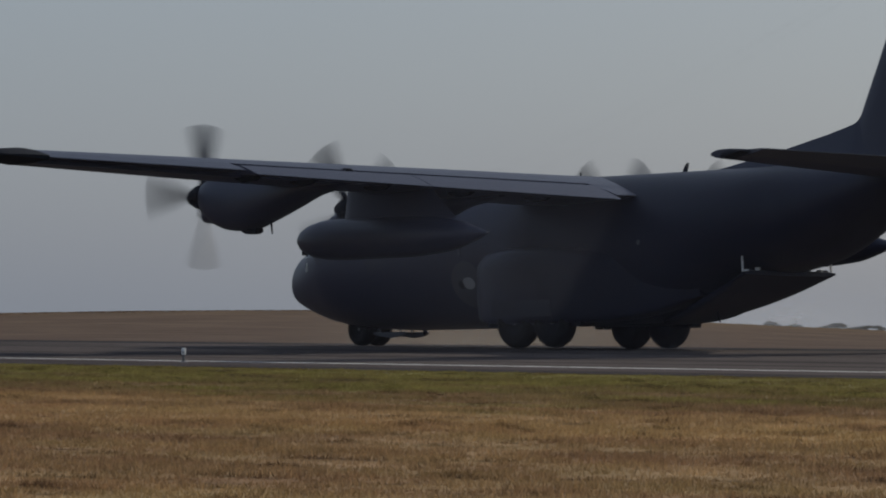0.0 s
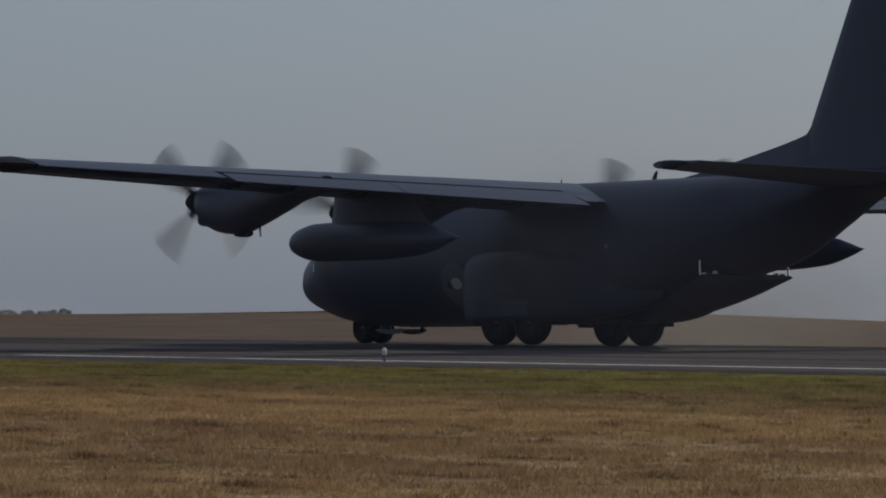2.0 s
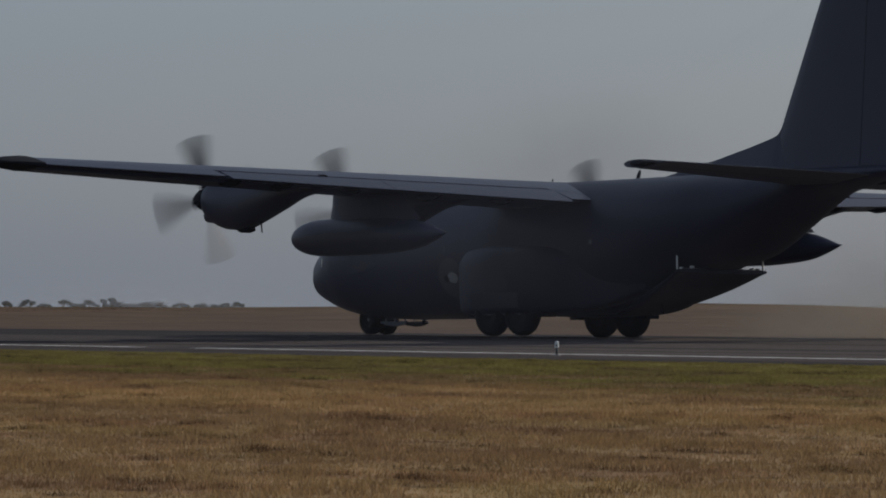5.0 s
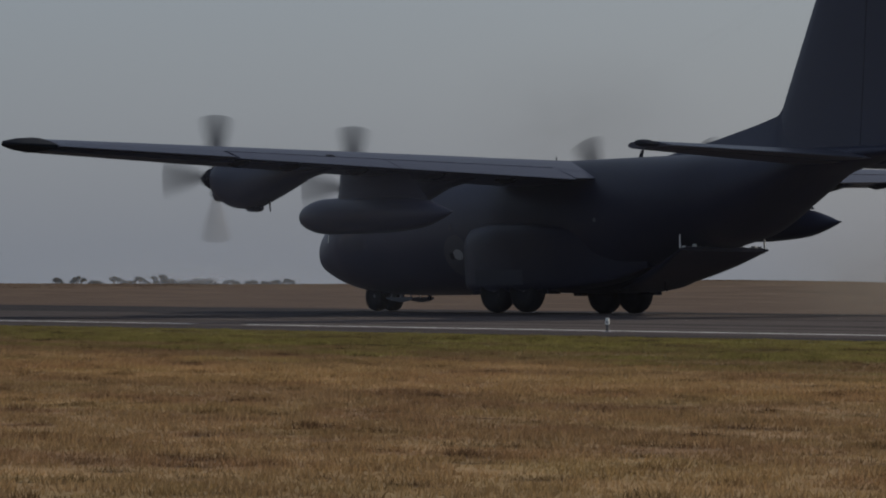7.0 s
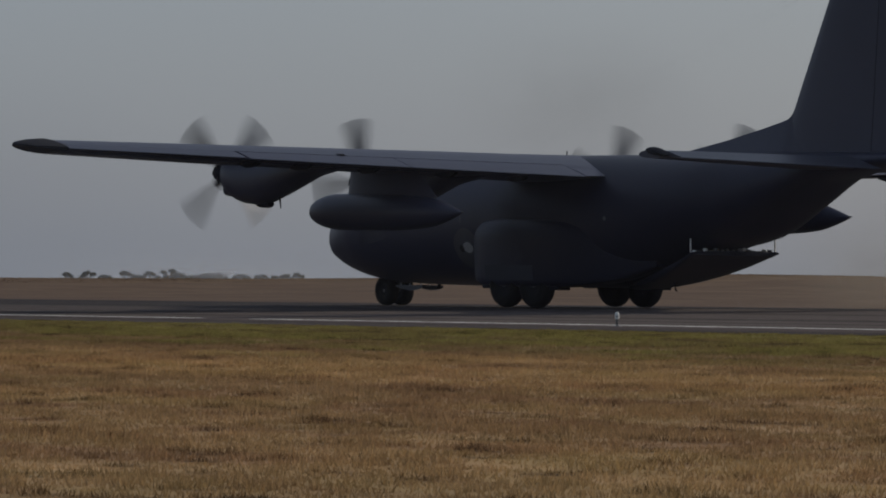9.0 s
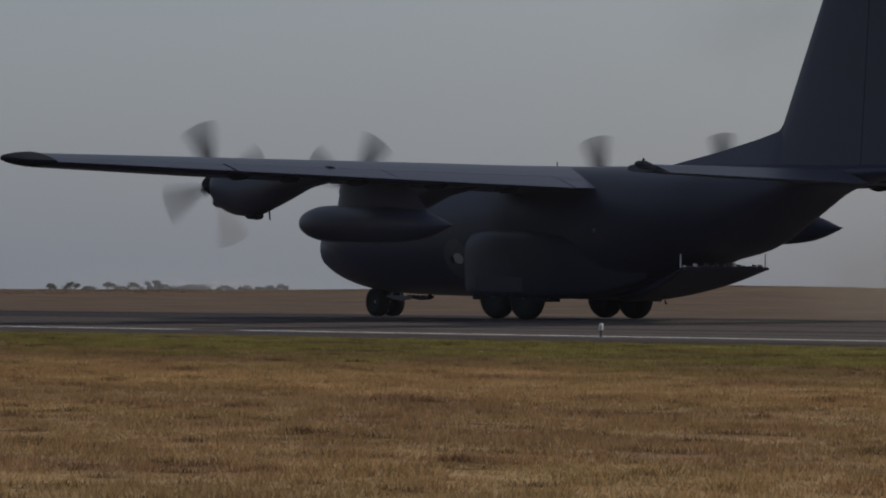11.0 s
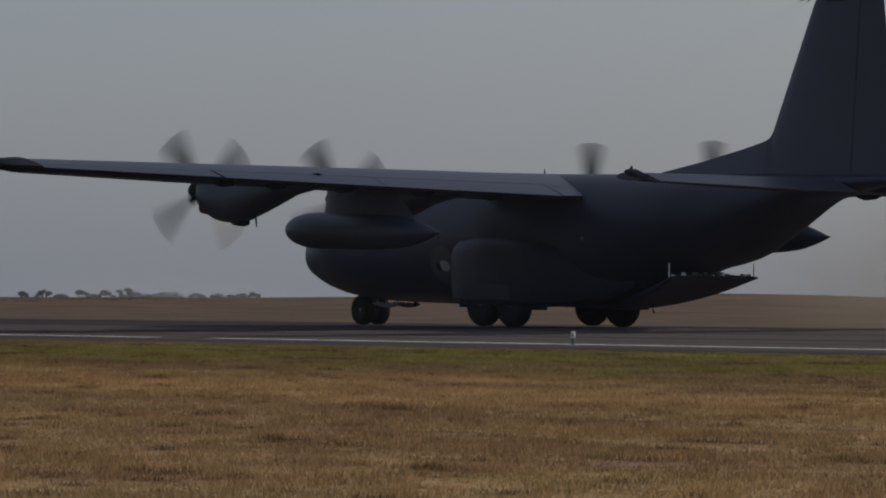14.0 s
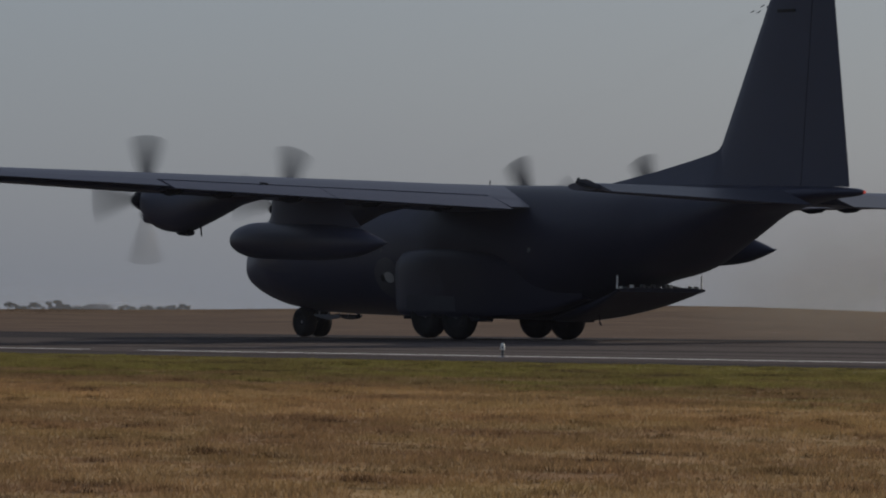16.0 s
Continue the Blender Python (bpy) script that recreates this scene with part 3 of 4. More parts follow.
def wing(side):
    rings = []
    for y in (0.0, 1.2, 2.45, 2.47, 3.7, 5.0, 7.6, 10.2, 12.3, 14.4, 17.0, 19.3):
        le, te, z, th = wing_at(y)
        c = le - te
        ring = []
        belly = float(np.interp(y, (5, 10, 14.4, 19.3), (0, 0.05, 0.11, 0.12)))
        for i, (p, q) in enumerate(foil(c, th / c, 14, 0.022)):
            f = min(p / c, HINGE + 0.004 if y > 2.46 else 1)
            if p / c > f:
                up = q > 0.012 * c * (1 - p / c) and q > 0
                k = 4 * 0.022 * f * (1 - f) * c
                t5 = 5 * th / c * (0.2969 * math.sqrt(f) - 0.126 * f - 0.3516 * f * f + 0.2843 * f ** 3 - 0.1026 * f ** 4) * c
                q = k + t5 * (1 if up else -1)
            if i > 14:
                q -= belly * min(1, 3 * p / c) * min(1, 4 * (1 - p / c) + 0.3)
            x, yy, zz = wing_point(y, f, q)
            ring.append((x, side * yy, zz))
        rings.append(ring)
    w = part("wing", loft(rings), PAINT, plane, "long tapered high wing", 30)
    # rounded tip cap
    rings = []
    le, te, z, th = wing_at(19.3)
    for y, k, a in ((19.3, 1.0, 0), (19.7, 0.86, 0.06), (20.05, 0.6, 0.22), (20.2, 0.25, 0.45)):
        c = (le - te) * (1 - a)
        rings.append([(le - a * 0.55 * (le - te) - p, side * y, z + 0.04 + 0.05 * (c - p) + (q if q > 0 else 1.5 * q - 0.09) * k + (y - 19.3) * 0.03) for p, q in foil(c, th / (le - te), 10, 0.022)])
    part("wing_tip", loft(rings), PAINT_TIP, w, "dark rounded tip cap", 40)
    for y in (4.1, 6.6, 9.3, 11.6, 13.3):
        x0, _, z0 = wing_point(y, 0.66, -0.02)
        rings = [[(x0 - d, side * (y + e * 0.06), z0 - 0.10 - h * g) for e, g in ((-1, 0), (1, 0), (1, 1), (-1, 1))] for d, h in ((0, 0.12), (0.35, 0.2), (0.8, 0.16), (1.05, 0.06))]
        part("flap_track", loft(rings), PAINT_TIP, w, "dark flap track under the wing", 30)
    made = []
    for kind, y0, y1 in (("flap", 2.5, 8.4), ("flap", 8.43, 13.65), ("aileron", 13.75, 19.25)):
        hx, hy, hz = wing_point(y0, HINGE, 0.06)
        hx1, hy1, hz1 = wing_point(y1, HINGE, 0.06)
        rings = []
        for y in (y0, (y0 + y1) / 2, y1):
            le, te, z, th = wing_at(y)
            c = le - te
            out = []
            for f in (HINGE + 0.008, 0.84, 0.92, 1.0):
                t5 = max(0.006, 5 * th / c * (0.2969 * math.sqrt(f) - 0.126 * f - 0.3516 * f * f + 0.2843 * f ** 3 - 0.1026 * f ** 4) * c)
                k = 4 * 0.022 * f * (1 - f) * c
                out.append((f, k + t5, k - t5))
            ring = [wing_point(y, f, a) for f, a, b in out] + [wing_point(y, f, b) for f, a, b in out[::-1]]
            rings.append([(x - hx, side * (yy - hy), zz - hz) for x, yy, zz in ring])
        ob = part(kind, loft(rings), PAINT, plane, "wing " + kind + " along the rear edge", 30, pose(hx, side * hy, hz))
        made.append((kind, ob, Vector((hx, side * hy, hz)), Vector((hx1 - hx, side * (hy1 - hy), hz1 - hz)).normalized() * side))
    return made


SURFACES = wing(1) + wing(-1)


def tailplane(side):
    rows = [(0.3, -11.42, -15.3, 0.42), (4.0, -12.15, -15.08, 0.34), (7.82, -12.95, -14.85, 0.23)]

    def height(y):
        return 4.42 + side * 0.020 * y

    rings = []
    for y, le, te, th in rows:
        c = le - te
        rings.append([(le - min(p, 0.64 * c), side * y, height(y) + (q if p <= 0.64 * c else math.copysign(th * 0.36, q))) for p, q in foil(c, th / c, 10, 0)])
    part("tailplane", loft(rings), PAINT, plane, "tailplane half with dark tip", 30)
    rings = []
    hx, hz = -14.22, 4.42
    for y, le, te, th in [(0.8, -11.52, -15.27, 0.41)] + rows[1:]:
        c, up = le - te, height(y) - hz
        x0 = le - 0.64 * c - 0.03
        rings.append([(x0 - hx, side * y, up + th * 0.34), (te - hx, side * y, up + 0.012), (te - hx, side * y, up - 0.012), (x0 - hx, side * y, up - th * 0.34)])
    e = part("elevator", loft(rings), PAINT_WORN, plane, "elevator along the tailplane's rear edge", 30, pose(hx, 0, hz))
    rings = []
    for y, k, a in ((7.85, 1, 0), (8.02, 0.95, 0.03), (8.11, 0.85, 0.10), (8.16, 0.5, 0.22)):
        le, te, th = -13.52, -14.42, 0.22
        c = (le - te) * (1 - a)
        rings.append([(le - a * 0.7 - p - hx, side * y, height(y) - hz + q * k) for p, q in foil(c, th / (le - te), 10, 0)])
    part("elevator_horn", loft(rings), PAINT_TIP, e, "dark balance horn", 40)
    return e


ELEVATORS = [tailplane(1), tailplane(-1)]


def nacelle(y):
    zc = 4.08 + (abs(y) - 10.15) * 0.036
    rows = [(4.25, 0.40, zc + 0.36, zc - 0.38), (4.12, 0.50, zc + 0.44, zc - 0.58), (3.8, 0.57, zc + 0.50, zc - 0.78), (3.2, 0.60, zc + 0.52, zc - 0.95), (2.5, 0.60, zc + 0.52, zc - 0.98),
            (1.6, 0.58, zc + 0.48, zc - 0.76), (0.6, 0.52, zc + 0.40, zc - 0.45), (-0.4, 0.42, zc + 0.35, zc - 0.13), (-1.2, 0.30, zc + 0.25, zc + 0.0), (-1.9, 0.12, zc + 0.2, zc + 0.12)]
    n = part("engine_nacelle", loft([hoop(x, w, t, b, y, 28, 2.3) for x, w, t, b in smooth_rows(rows, 0.25)]), PAINT, plane, "engine nacelle with chin intake", 45)
    # chin intake lip and lower scoop
    bm = loft([hoop(x, 0.30 * k, zc - 0.30, zc - 0.30 - 0.42 * k, y, 20, 2.6) for x, k in ((4.30, 0.85), (4.24, 1.0), (3.95, 1.05))])
    part("chin_intake", bm, PAINT, n, "chin air intake", 45)
    bm = loft([hoop(x, 0.16 * k, zc - 0.88, zc - 0.88 - 0.2 * k, y, 12, 2.4) for x, k in ((2.9, 0.3), (2.6, 0.9), (2.2, 1.0), (2.05, 0.85))])
    part("oil_cooler_flap", bm, PAINT_TIP, n, "small hanging cooler flap", 40)
    part("drain_mast", tube(bmesh.new(), (1.55, y, zc - 0.75), (1.5, y, zc - 1.08), 0.03, 0.02, 8), PAINT_TIP, n)
    bm = loft([hoop(x, r, zc + 0.34 + r, zc + 0.34 - r, y, 20, 2) for x, r in ((-1.2, 0.22), (-1.75, 0.2), (-1.76, 0.17), (-1.5, 0.15))])
    part("exhaust_pipe", bm, PAINT_TIP, n, "sooty exhaust pipe", 40)
    hub = loft([hoop(x, r, r, -r, 0, 20, 2) for x, r in ((-0.12, 0.34), (0.0, 0.36), (0.2, 0.33), (0.42, 0.24), (0.62, 0.13), (0.76, 0.02))])
    prop = part("propeller", hub, PAINT_TIP, plane, "spinning four-bladed propeller", 45, pose(4.5, y, zc))
    for k in range(4):
        rings = []
        for r, c, t, tw in ((0.25, 0.20, 0.16, 60), (0.6, 0.32, 0.09, 48), (1.1, 0.46, 0.055, 34), (1.55, 0.50, 0.035, 26), (1.87, 0.48, 0.025, 22), (1.97, 0.40, 0.015, 21)):
            ca, sa = math.cos(radians(tw)), math.sin(radians(tw))
            ring = []
            for p, q in ((0.5, 0), (0.2, 0.5), (-0.2, 0.45), (-0.5, 0), (-0.2, -0.45), (0.2, -0.5)):
                u, v = p * c, q * t
                ring.append(Vector((u * sa - v * ca, u * ca + v * sa, r)))
            rings.append([Matrix.Rotation(k * math.pi / 2, 3, "X") @ p for p in ring])
        blade = part("blade", loft(rings), BLADE, prop, "", 40)
        rings = [[Matrix.Rotation(k * math.pi / 2, 3, "X") @ Vector((0.6 * d * math.cos(g), d * math.sin(g), r)) for g in [2 * math.pi * i / 12 for i in range(12)]] for r, d in ((0.24, 0.13), (0.38, 0.15), (0.50, 0.15), (0.58, 0.11))]
        part("blade_cuff", loft(rings), PAINT_TIP, blade, "black rubber cuff at the blade's root", 40)
    return prop, Vector((4.5, y, zc))


PROPS = [nacelle(y) for y in (10.15, 5.0, -5.0, -10.15)]


def drop_tank(y):
    rows = [(3.53, 0.02, 0.02), (3.46, 0.16, 0.16), (3.25, 0.31, 0.31), (2.85, 0.45, 0.45), (2.2, 0.545, 0.545), (1.5, 0.56, 0.56), (-0.8, 0.56, 0.56), (-1.8, 0.52, 0.52), (-2.8, 0.43, 0.43), (-3.7, 0.22, 0.22), (-4.3, 0.03, 0.03)]
    t = part("external_tank", loft([hoop(x, r, 2.91 + r, 2.91 - r, y, 28, 2) for x, r, _ in smooth_rows(rows, 0.25)]), PAINT, plane, "cigar-shaped fuel tank under the wing", 50)
    rings = []
    for z, le, te, w in ((3.35, 1.62, -3.1, 0.2), (3.8, 1.5, -2.5, 0.17), (4.22, 1.45, -2.0, 0.17)):
        c = le - te
        rings.append([(le - p, y + q, z) for p, q in foil(c, 2 * w / c, 10, 0)])
    part("pylon", loft(rings), PAINT, t, "broad tank pylon", 40)
    part("tail_tip", tube(bmesh.new(), (-4.26, y, 2.93), (-4.40, y, 2.93), 0.03, 0.015, 8), STRUT, t)


drop_tank(7.6)
drop_tank(-7.6)


def gear_pod(side):
    def tucked(ring):
        """The fairing's side slopes inwards towards its underside."""
        return [(x, y - side * 0.065 * max(0, 2.3 - z), z) for x, y, z in ring]

    rows = [(2.62, 0.20, 2.3, 0.95), (2.45, 0.34, 2.5, 0.76), (2.1, 0.48, 2.68, 0.68), (1.6, 0.56, 2.76, 0.65), (0.9, 0.60, 2.8, 0.64), (-0.9, 0.60, 2.8, 0.64), (-2.0, 0.56, 2.75, 0.67), (-3.2, 0.44, 2.6, 0.76), (-4.4, 0.30, 2.4, 0.95), (-5.6, 0.16, 2.2, 1.35)]
    pod = part("landing_gear_pod", loft([tucked(hoop(x, w + 0.09, t, b, side * (1.76 - 0.05 * max(0, -1.8 - x) ** 2), 48, 3.4, 9.0)) for x, w, t, b in smooth_rows(rows, 0.3)]), PAINT_DARKER_AFT, plane, "bulged main landing gear fairing, darker behind its front end", 60)
    for x0, x1 in ((1.5, 1.9), (-1.95, -1.5)):
        part("wheel_door", box(bmesh.new(), (x0, side * 2.0 - 0.30, 0.57), (x1, side * 2.0 + 0.22, 0.70), 0.02), PAINT_TIP, pod)
    rings = []
    for x in (1.55, 0.4, -0.9):
        ring = []
        for z in (0.86, 1.08, 1.32):
            q = abs((z - 1.685) / 1.115)
            ring.append((x, side * (1.76 + 0.688 * (1 - q ** 9.0) ** (1 / 9.0) + 0.012 - 0.065 * (2.3 - z)), z))
        rings.append(ring + [(x, side * 2.2, 1.32), (x, side * 2.2, 0.86)])
    part("access_panel", loft(rings), PAINT_PANEL, pod, "slightly paler side panel", 30)


gear_pod(1)
gear_pod(-1)


def wheel(radius, width, name, parent, at):
    """A wheel about the y axis: rim mesh with its tyre."""
    rim = loft([[(radius * k * math.cos(a), y, radius * k * math.sin(a)) for a in [2 * math.pi * i / 20 for i in range(20)]]
                for y, k in ((-width * 0.30, 0.2), (-width * 0.34, 0.35), (-width * 0.42, 0.52), (width * 0.42, 0.52), (width * 0.34, 0.35), (width * 0.30, 0.2))])
    w = part(name, rim, RIM, parent, "", 40, at)
    prof = [(-0.40, 0.50), (-0.5, 0.62), (-0.5, 0.80), (-0.42, 0.93), (-0.25, 0.99), (0, 1.0), (0.25, 0.99), (0.42, 0.93), (0.5, 0.80), (0.5, 0.62), (0.40, 0.50)]
    tyre = loft([[(radius * k * math.cos(a), y * width, radius * k * math.sin(a)) for a in [2 * math.pi * i / 36 for i in range(36)]] for y, k in prof], False)
    part("hub_cap", tube(bmesh.new(), (0, -width * 0.33, 0), (0, width * 0.33, 0), radius * 0.11, n=12), STRUT, w, "small grey hub cap")
    part("tyre", tyre, RUBBER, w, "black rubber tyre", 40)
    return w


WHEELS = []
for sx, sy in ((0.765, 2.08), (-0.765, 2.08), (0.765, -2.18), (-0.765, -2.18)):
    WHEELS.append((wheel(0.71, 0.48, "main_wheel", plane, pose(sx, sy, 0.71)), Vector((sx, sy, 0.71)), 0.71))

bm = tube(bmesh.new(), (0, 0, 0.5), (0, 0, 1.6), 0.085, 0.10)
tube(bm, (0, -0.42, 0.5), (0, 0.42, 0.5), 0.06)
tube(bm, (0.02, 0, 0.75), (-0.75, 0, 1.35), 0.045)
nose_gear = part("nose_gear", bm, STRUT, plane, "nose landing gear leg", 40, pose(9.78, 0, 0))
for sy in (0.42, -0.42):
    rings = [[(x, sy - 0.02, 0.56), (x, sy + 0.02, 0.56), (x, sy + 0.025, 0.56 - h), (x, sy - 0.025, 0.56 - h)] for x, h in ((-0.7, 0.05), (-1.0, 0.12), (-1.5, 0.17), (-1.95, 0.13), (-2.15, 0.06))]
    door = part("nose_gear_door", loft(rings), PAINT_WORN, plane, "open nose gear door", 30, pose(9.78, 0, 0.0))
    for x in (-0.95, -1.45):
        part("door_stay", tube(bmesh.new(), (x, sy, 0.52), (x + 0.04, sy * 0.8, 0.80), 0.022, n=8), METAL, door, "bare metal door stay")
bm = tube(bmesh.new(), (-0.1, 0, 0.62), (-1.5, 0, 0.72), 0.05, 0.04)
part("drag_brace", bm, STRUT, plane, "nose gear drag brace", 40, pose(9.78, 0, 0.0))
for sy in (0.30, -0.30):
    WHEELS.append((wheel(0.49, 0.40, "nose_wheel", nose_gear, pose(0, sy, 0.49)), Vector((0, sy, 0.49)), 0.49))


def ramp_door():
    hx, hz = -3.6, 0.78
    under = smooth_rows([(-7.78, 1.93), (-6.6, 1.40), (-5.4, 1.01), (-4.5, 0.80), (-3.6, 0.64)], 0.25)
    rings = []
    for x, z in under:
        f = min(1, (-3.6 - x) / 4.15)
        top = max(z + 0.08, 0.80 + f * 1.24)
        w = 0.70 + 1.0 * f
        rings.append([(a - hx, q, h - hz) for a, q, h in hoop(x, w, top, z - 0.02, 0, 32, 3.6)])
    r = part("cargo_ramp", loft(rings), PAINT_DARKER_AFT, plane, "slightly lowered loading ramp under the tail", 65, pose(hx, 0, hz))
    rng = random.Random(4)
    e = -7.68 - hx
    drain = tube(bmesh.new(), (-1.7, 0.3, 0.22), (-1.76, 0.3, -0.04), 0.02, 0.015, 8)
    tube(drain, (-1.76, 0.3, -0.02), (-1.83, 0.3, -0.09), 0.035, 0.02, 8)
    part("drain_pipe", drain, PAINT_TIP, r, "small drain pipe under the ramp", 40)
    for y in (1.66, -1.62):
        part("stanchion", tube(bmesh.new(), (e, y, 2.0 - hz), (e + 0.03, y, 2.40 - hz), 0.028, 0.02, n=8), WHITE, r, "pale upright stanchion")
    for i in range(15):
        y = 1.5 - i * 0.21
        h = rng.uniform(0.04, 0.14)
        bm = box(bmesh.new(), (e - 0.03, y - rng.uniform(0.03, 0.1), 2.0 - hz), (e + rng.uniform(0.05, 0.15), y + rng.uniform(0.02, 0.06), 2.0 + h - hz), 0.012)
        part("ramp_fitting", bm, WHITE if i in (0, 2, 9, 13) else STRUT, r, "small pale fitting on the ramp's edge")
    for i in range(6):
        y = -0.25 - i * 0.2
        part("scuff_plate", box(bmesh.new(), (e - 0.085, y - 0.16, 1.93 + 0.01 * (i % 2) - hz), (e - 0.055, y, 2.0 - hz), 0.005), PAINT_LIGHT, r, "scuffed pale sill plate")
    return r, Vector((hx, 0, hz))


RAMP, RAMP_AT = ramp_door()


# ---- far trees ----
def tree(b, r, over, wide, lean, seed):
    """over: how far it stands above the crest, in thousandths of its distance."""
    rng = random.Random(seed)
    at = Vector((r * math.sin(radians(b)), r * math.cos(radians(b)), 0))
    rel = at - ORIGIN
    at.z = ground_height(rel.dot(ALONG), rel.dot(ACROSS)) - 0.1
    crest = float(np.interp(b, [k[0] for k in RIDGE], [k[1] for k in RIDGE])) / 8016
    height = max(1.5, ((max(crest, 0) + over / 1000) * r + 0.52 - at.z) / 1.02)
    base = tagged(new("tree"), "low wind-bent dark tree on the far field", "tree", "trees along the far ridge")
    base.matrix_world = Matrix.Translation(at)
    bm = bmesh.new()
    thick = min(0.45 * height, 0.34 * wide + 0.5)
    side = lean * wide
    fork = Vector((side * 0.4, 0, max(0.3, height - thick * 1.5)))
    tube(bm, (0, 0, 0), fork, 0.045 * height, 0.03 * height, 8)
    # boughs reach a flat, wind-combed canopy
    ends = []
    for i in range(9):
        x = rng.uniform(-0.5, 0.5)
        e = Vector((side + x * wide, rng.uniform(-0.4, 0.4) * wide, height - thick * (0.25 + 2.2 * x * x + rng.uniform(0, 0.25))))
        tube(bm, fork * rng.uniform(0.8, 1.0), e, 0.02 * height, 0.006 * height, 6)
        ends.append((e, rng.uniform(0.12, 0.22) * wide))
    part("trunk", bm, BARK, base, "", None)
    verts, faces = [], []
    for e, w in ends:
        for j in range(150):
            c = e + Vector((rng.gauss(0, 0.5) * w, rng.gauss(0, 0.5) * w, rng.gauss(0, 0.13) * thick))
            c.z = min(c.z, height)
            s = rng.uniform(0.12, 0.30)
            q = Euler((rng.uniform(0, 6), rng.uniform(0, 6), rng.uniform(0, 6))).to_matrix()
            k = len(verts)
            verts += [tuple(c + q @ Vector(p)) for p in ((-s, -s * 0.5, 0), (s, -s * 0.5, 0), (s * 0.3, s * 0.7, s * 0.2))]
            faces.append((k, k + 1, k + 2))
    me = bpy.data.meshes.new("crown")
    me.from_pydata(verts, [], faces)
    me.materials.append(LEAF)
    c = new("crown", me)
    c.parent = base


# bearing, distance, height over the crest, width, lean
TREES = [(-13.53, 1500, 0.5, 4, 0.1), (-13.25, 1500, 0.95, 4.5, 0.1), (-13.03, 1500, 0.25, 4, 0), (-12.8, 1500, 1.0, 4.5, 0.2), (-12.62, 1500, 0.25, 4, 0), (-12.45, 1500, 1.0, 4.5, -0.1), (-12.33, 1500, 0.4, 4, 0.2),
         (-12.19, 1500, 1.8, 4.5, -0.2), (-12.10, 1500, 0.7, 5, 0.1), (-11.9, 1500, 0.4, 6, 0), (-11.78, 1500, 0.7, 5, 0.1), (-11.64, 1500, 1.25, 8, 0), (-11.33, 1500, 0.75, 5, 0.1), (-11.06, 1500, 0.6, 6, 0), (-10.89, 1500, 0.4, 3, 0), (-10.73, 1500, 0.7, 4, -0.1), (-10.64, 1500, 0.95, 3.5, 0.3),
         (0.29, 1600, 0.3, 12, 0), (0.54, 1600, 0.4, 12, 0), (0.86, 1600, 1.2, 6, 0), (1.16, 1600, 0.8, 8, 0), (1.58, 1600, 0.9, 7, 0), (1.69, 1600, 1.6, 7, 0), (1.9, 1600, 0.8, 10, 0), (2.11, 1600, 1.6, 8, 0)]
for i, (b, r, h, w, l) in enumerate(TREES):
    tree(b, r, h, w, l, 20 + i)


# ---- dust, smoke and haze veils ----
def dust_haze_material(name, colour, most):
    m = bpy.data.materials.new(name)
    m.use_nodes = True
    nt, li = m.node_tree.nodes, m.node_tree.links
    nt.remove(nt["Principled BSDF"])
    co, gr, nz = nt.new("ShaderNodeTexCoord"), nt.new("ShaderNodeTexGradient"), nt.new("ShaderNodeTexNoise")
    gr.gradient_type = "SPHERICAL"
    li.new(co.outputs["Object"], gr.inputs["Vector"])
    li.new(co.outputs["Object"], nz.inputs["Vector"])
    nz.inputs["Scale"].default_value, nz.inputs["Detail"].default_value = 1.8, 4
    soft, thick = nt.new("ShaderNodeMapRange"), nt.new("ShaderNodeMath")
    soft.interpolation_type = "SMOOTHERSTEP"
    soft.inputs["From Min"].default_value, soft.inputs["From Max"].default_value = 0.02, 0.95
    soft.inputs["To Max"].default_value = most
    li.new(gr.outputs["Fac"], soft.inputs["Value"])
    thick.operation = "MULTIPLY"
    li.new(soft.outputs[0], thick.inputs[0])
    li.new(nz.outputs["Fac"], thick.inputs[1])
    di, tl, both = nt.new("ShaderNodeBsdfDiffuse"), nt.new("ShaderNodeBsdfTranslucent"), nt.new("ShaderNodeAddShader")
    for s in (di, tl):
        s.inputs["Color"].default_value = (*colour, 1)
    li.new(di.outputs[0], both.inputs[0])
    li.new(tl.outputs[0], both.inputs[1])
    cl, mx = nt.new("ShaderNodeBsdfTransparent"), nt.new("ShaderNodeMixShader")
    li.new(thick.outputs[0], mx.inputs[0])
    li.new(cl.outputs[0], mx.inputs[1])
    li.new(both.outputs[0], mx.inputs[2])
    li.new(mx.outputs[0], nt["Material Output"].inputs["Surface"])
    return m


DUST = dust_haze_material("drifting_dust", (0.225, 0.206, 0.172), 0.41)
HAZE = dust_haze_material("thin_tyre_smoke", (0.155, 0.167, 0.215), 0.12)
# added veil colour that lifts the airplane's dark tones like haze
AIRLIGHT = dust_haze_material("haze_veil", (0.155, 0.164, 0.205), 0.066)
TYRE_SMOKE = dust_haze_material("tyre_smoke", (0.15, 0.155, 0.18), 0.16)
EXHAUST = dust_haze_material("exhaust_smoke", (0.075, 0.066, 0.058), 0.22)


# sky-like colour of sheets that imitate aerial haze
FAR_HAZE = dust_haze_material("distant_haze_veil", (0.41, 0.435, 0.475), 0.48)


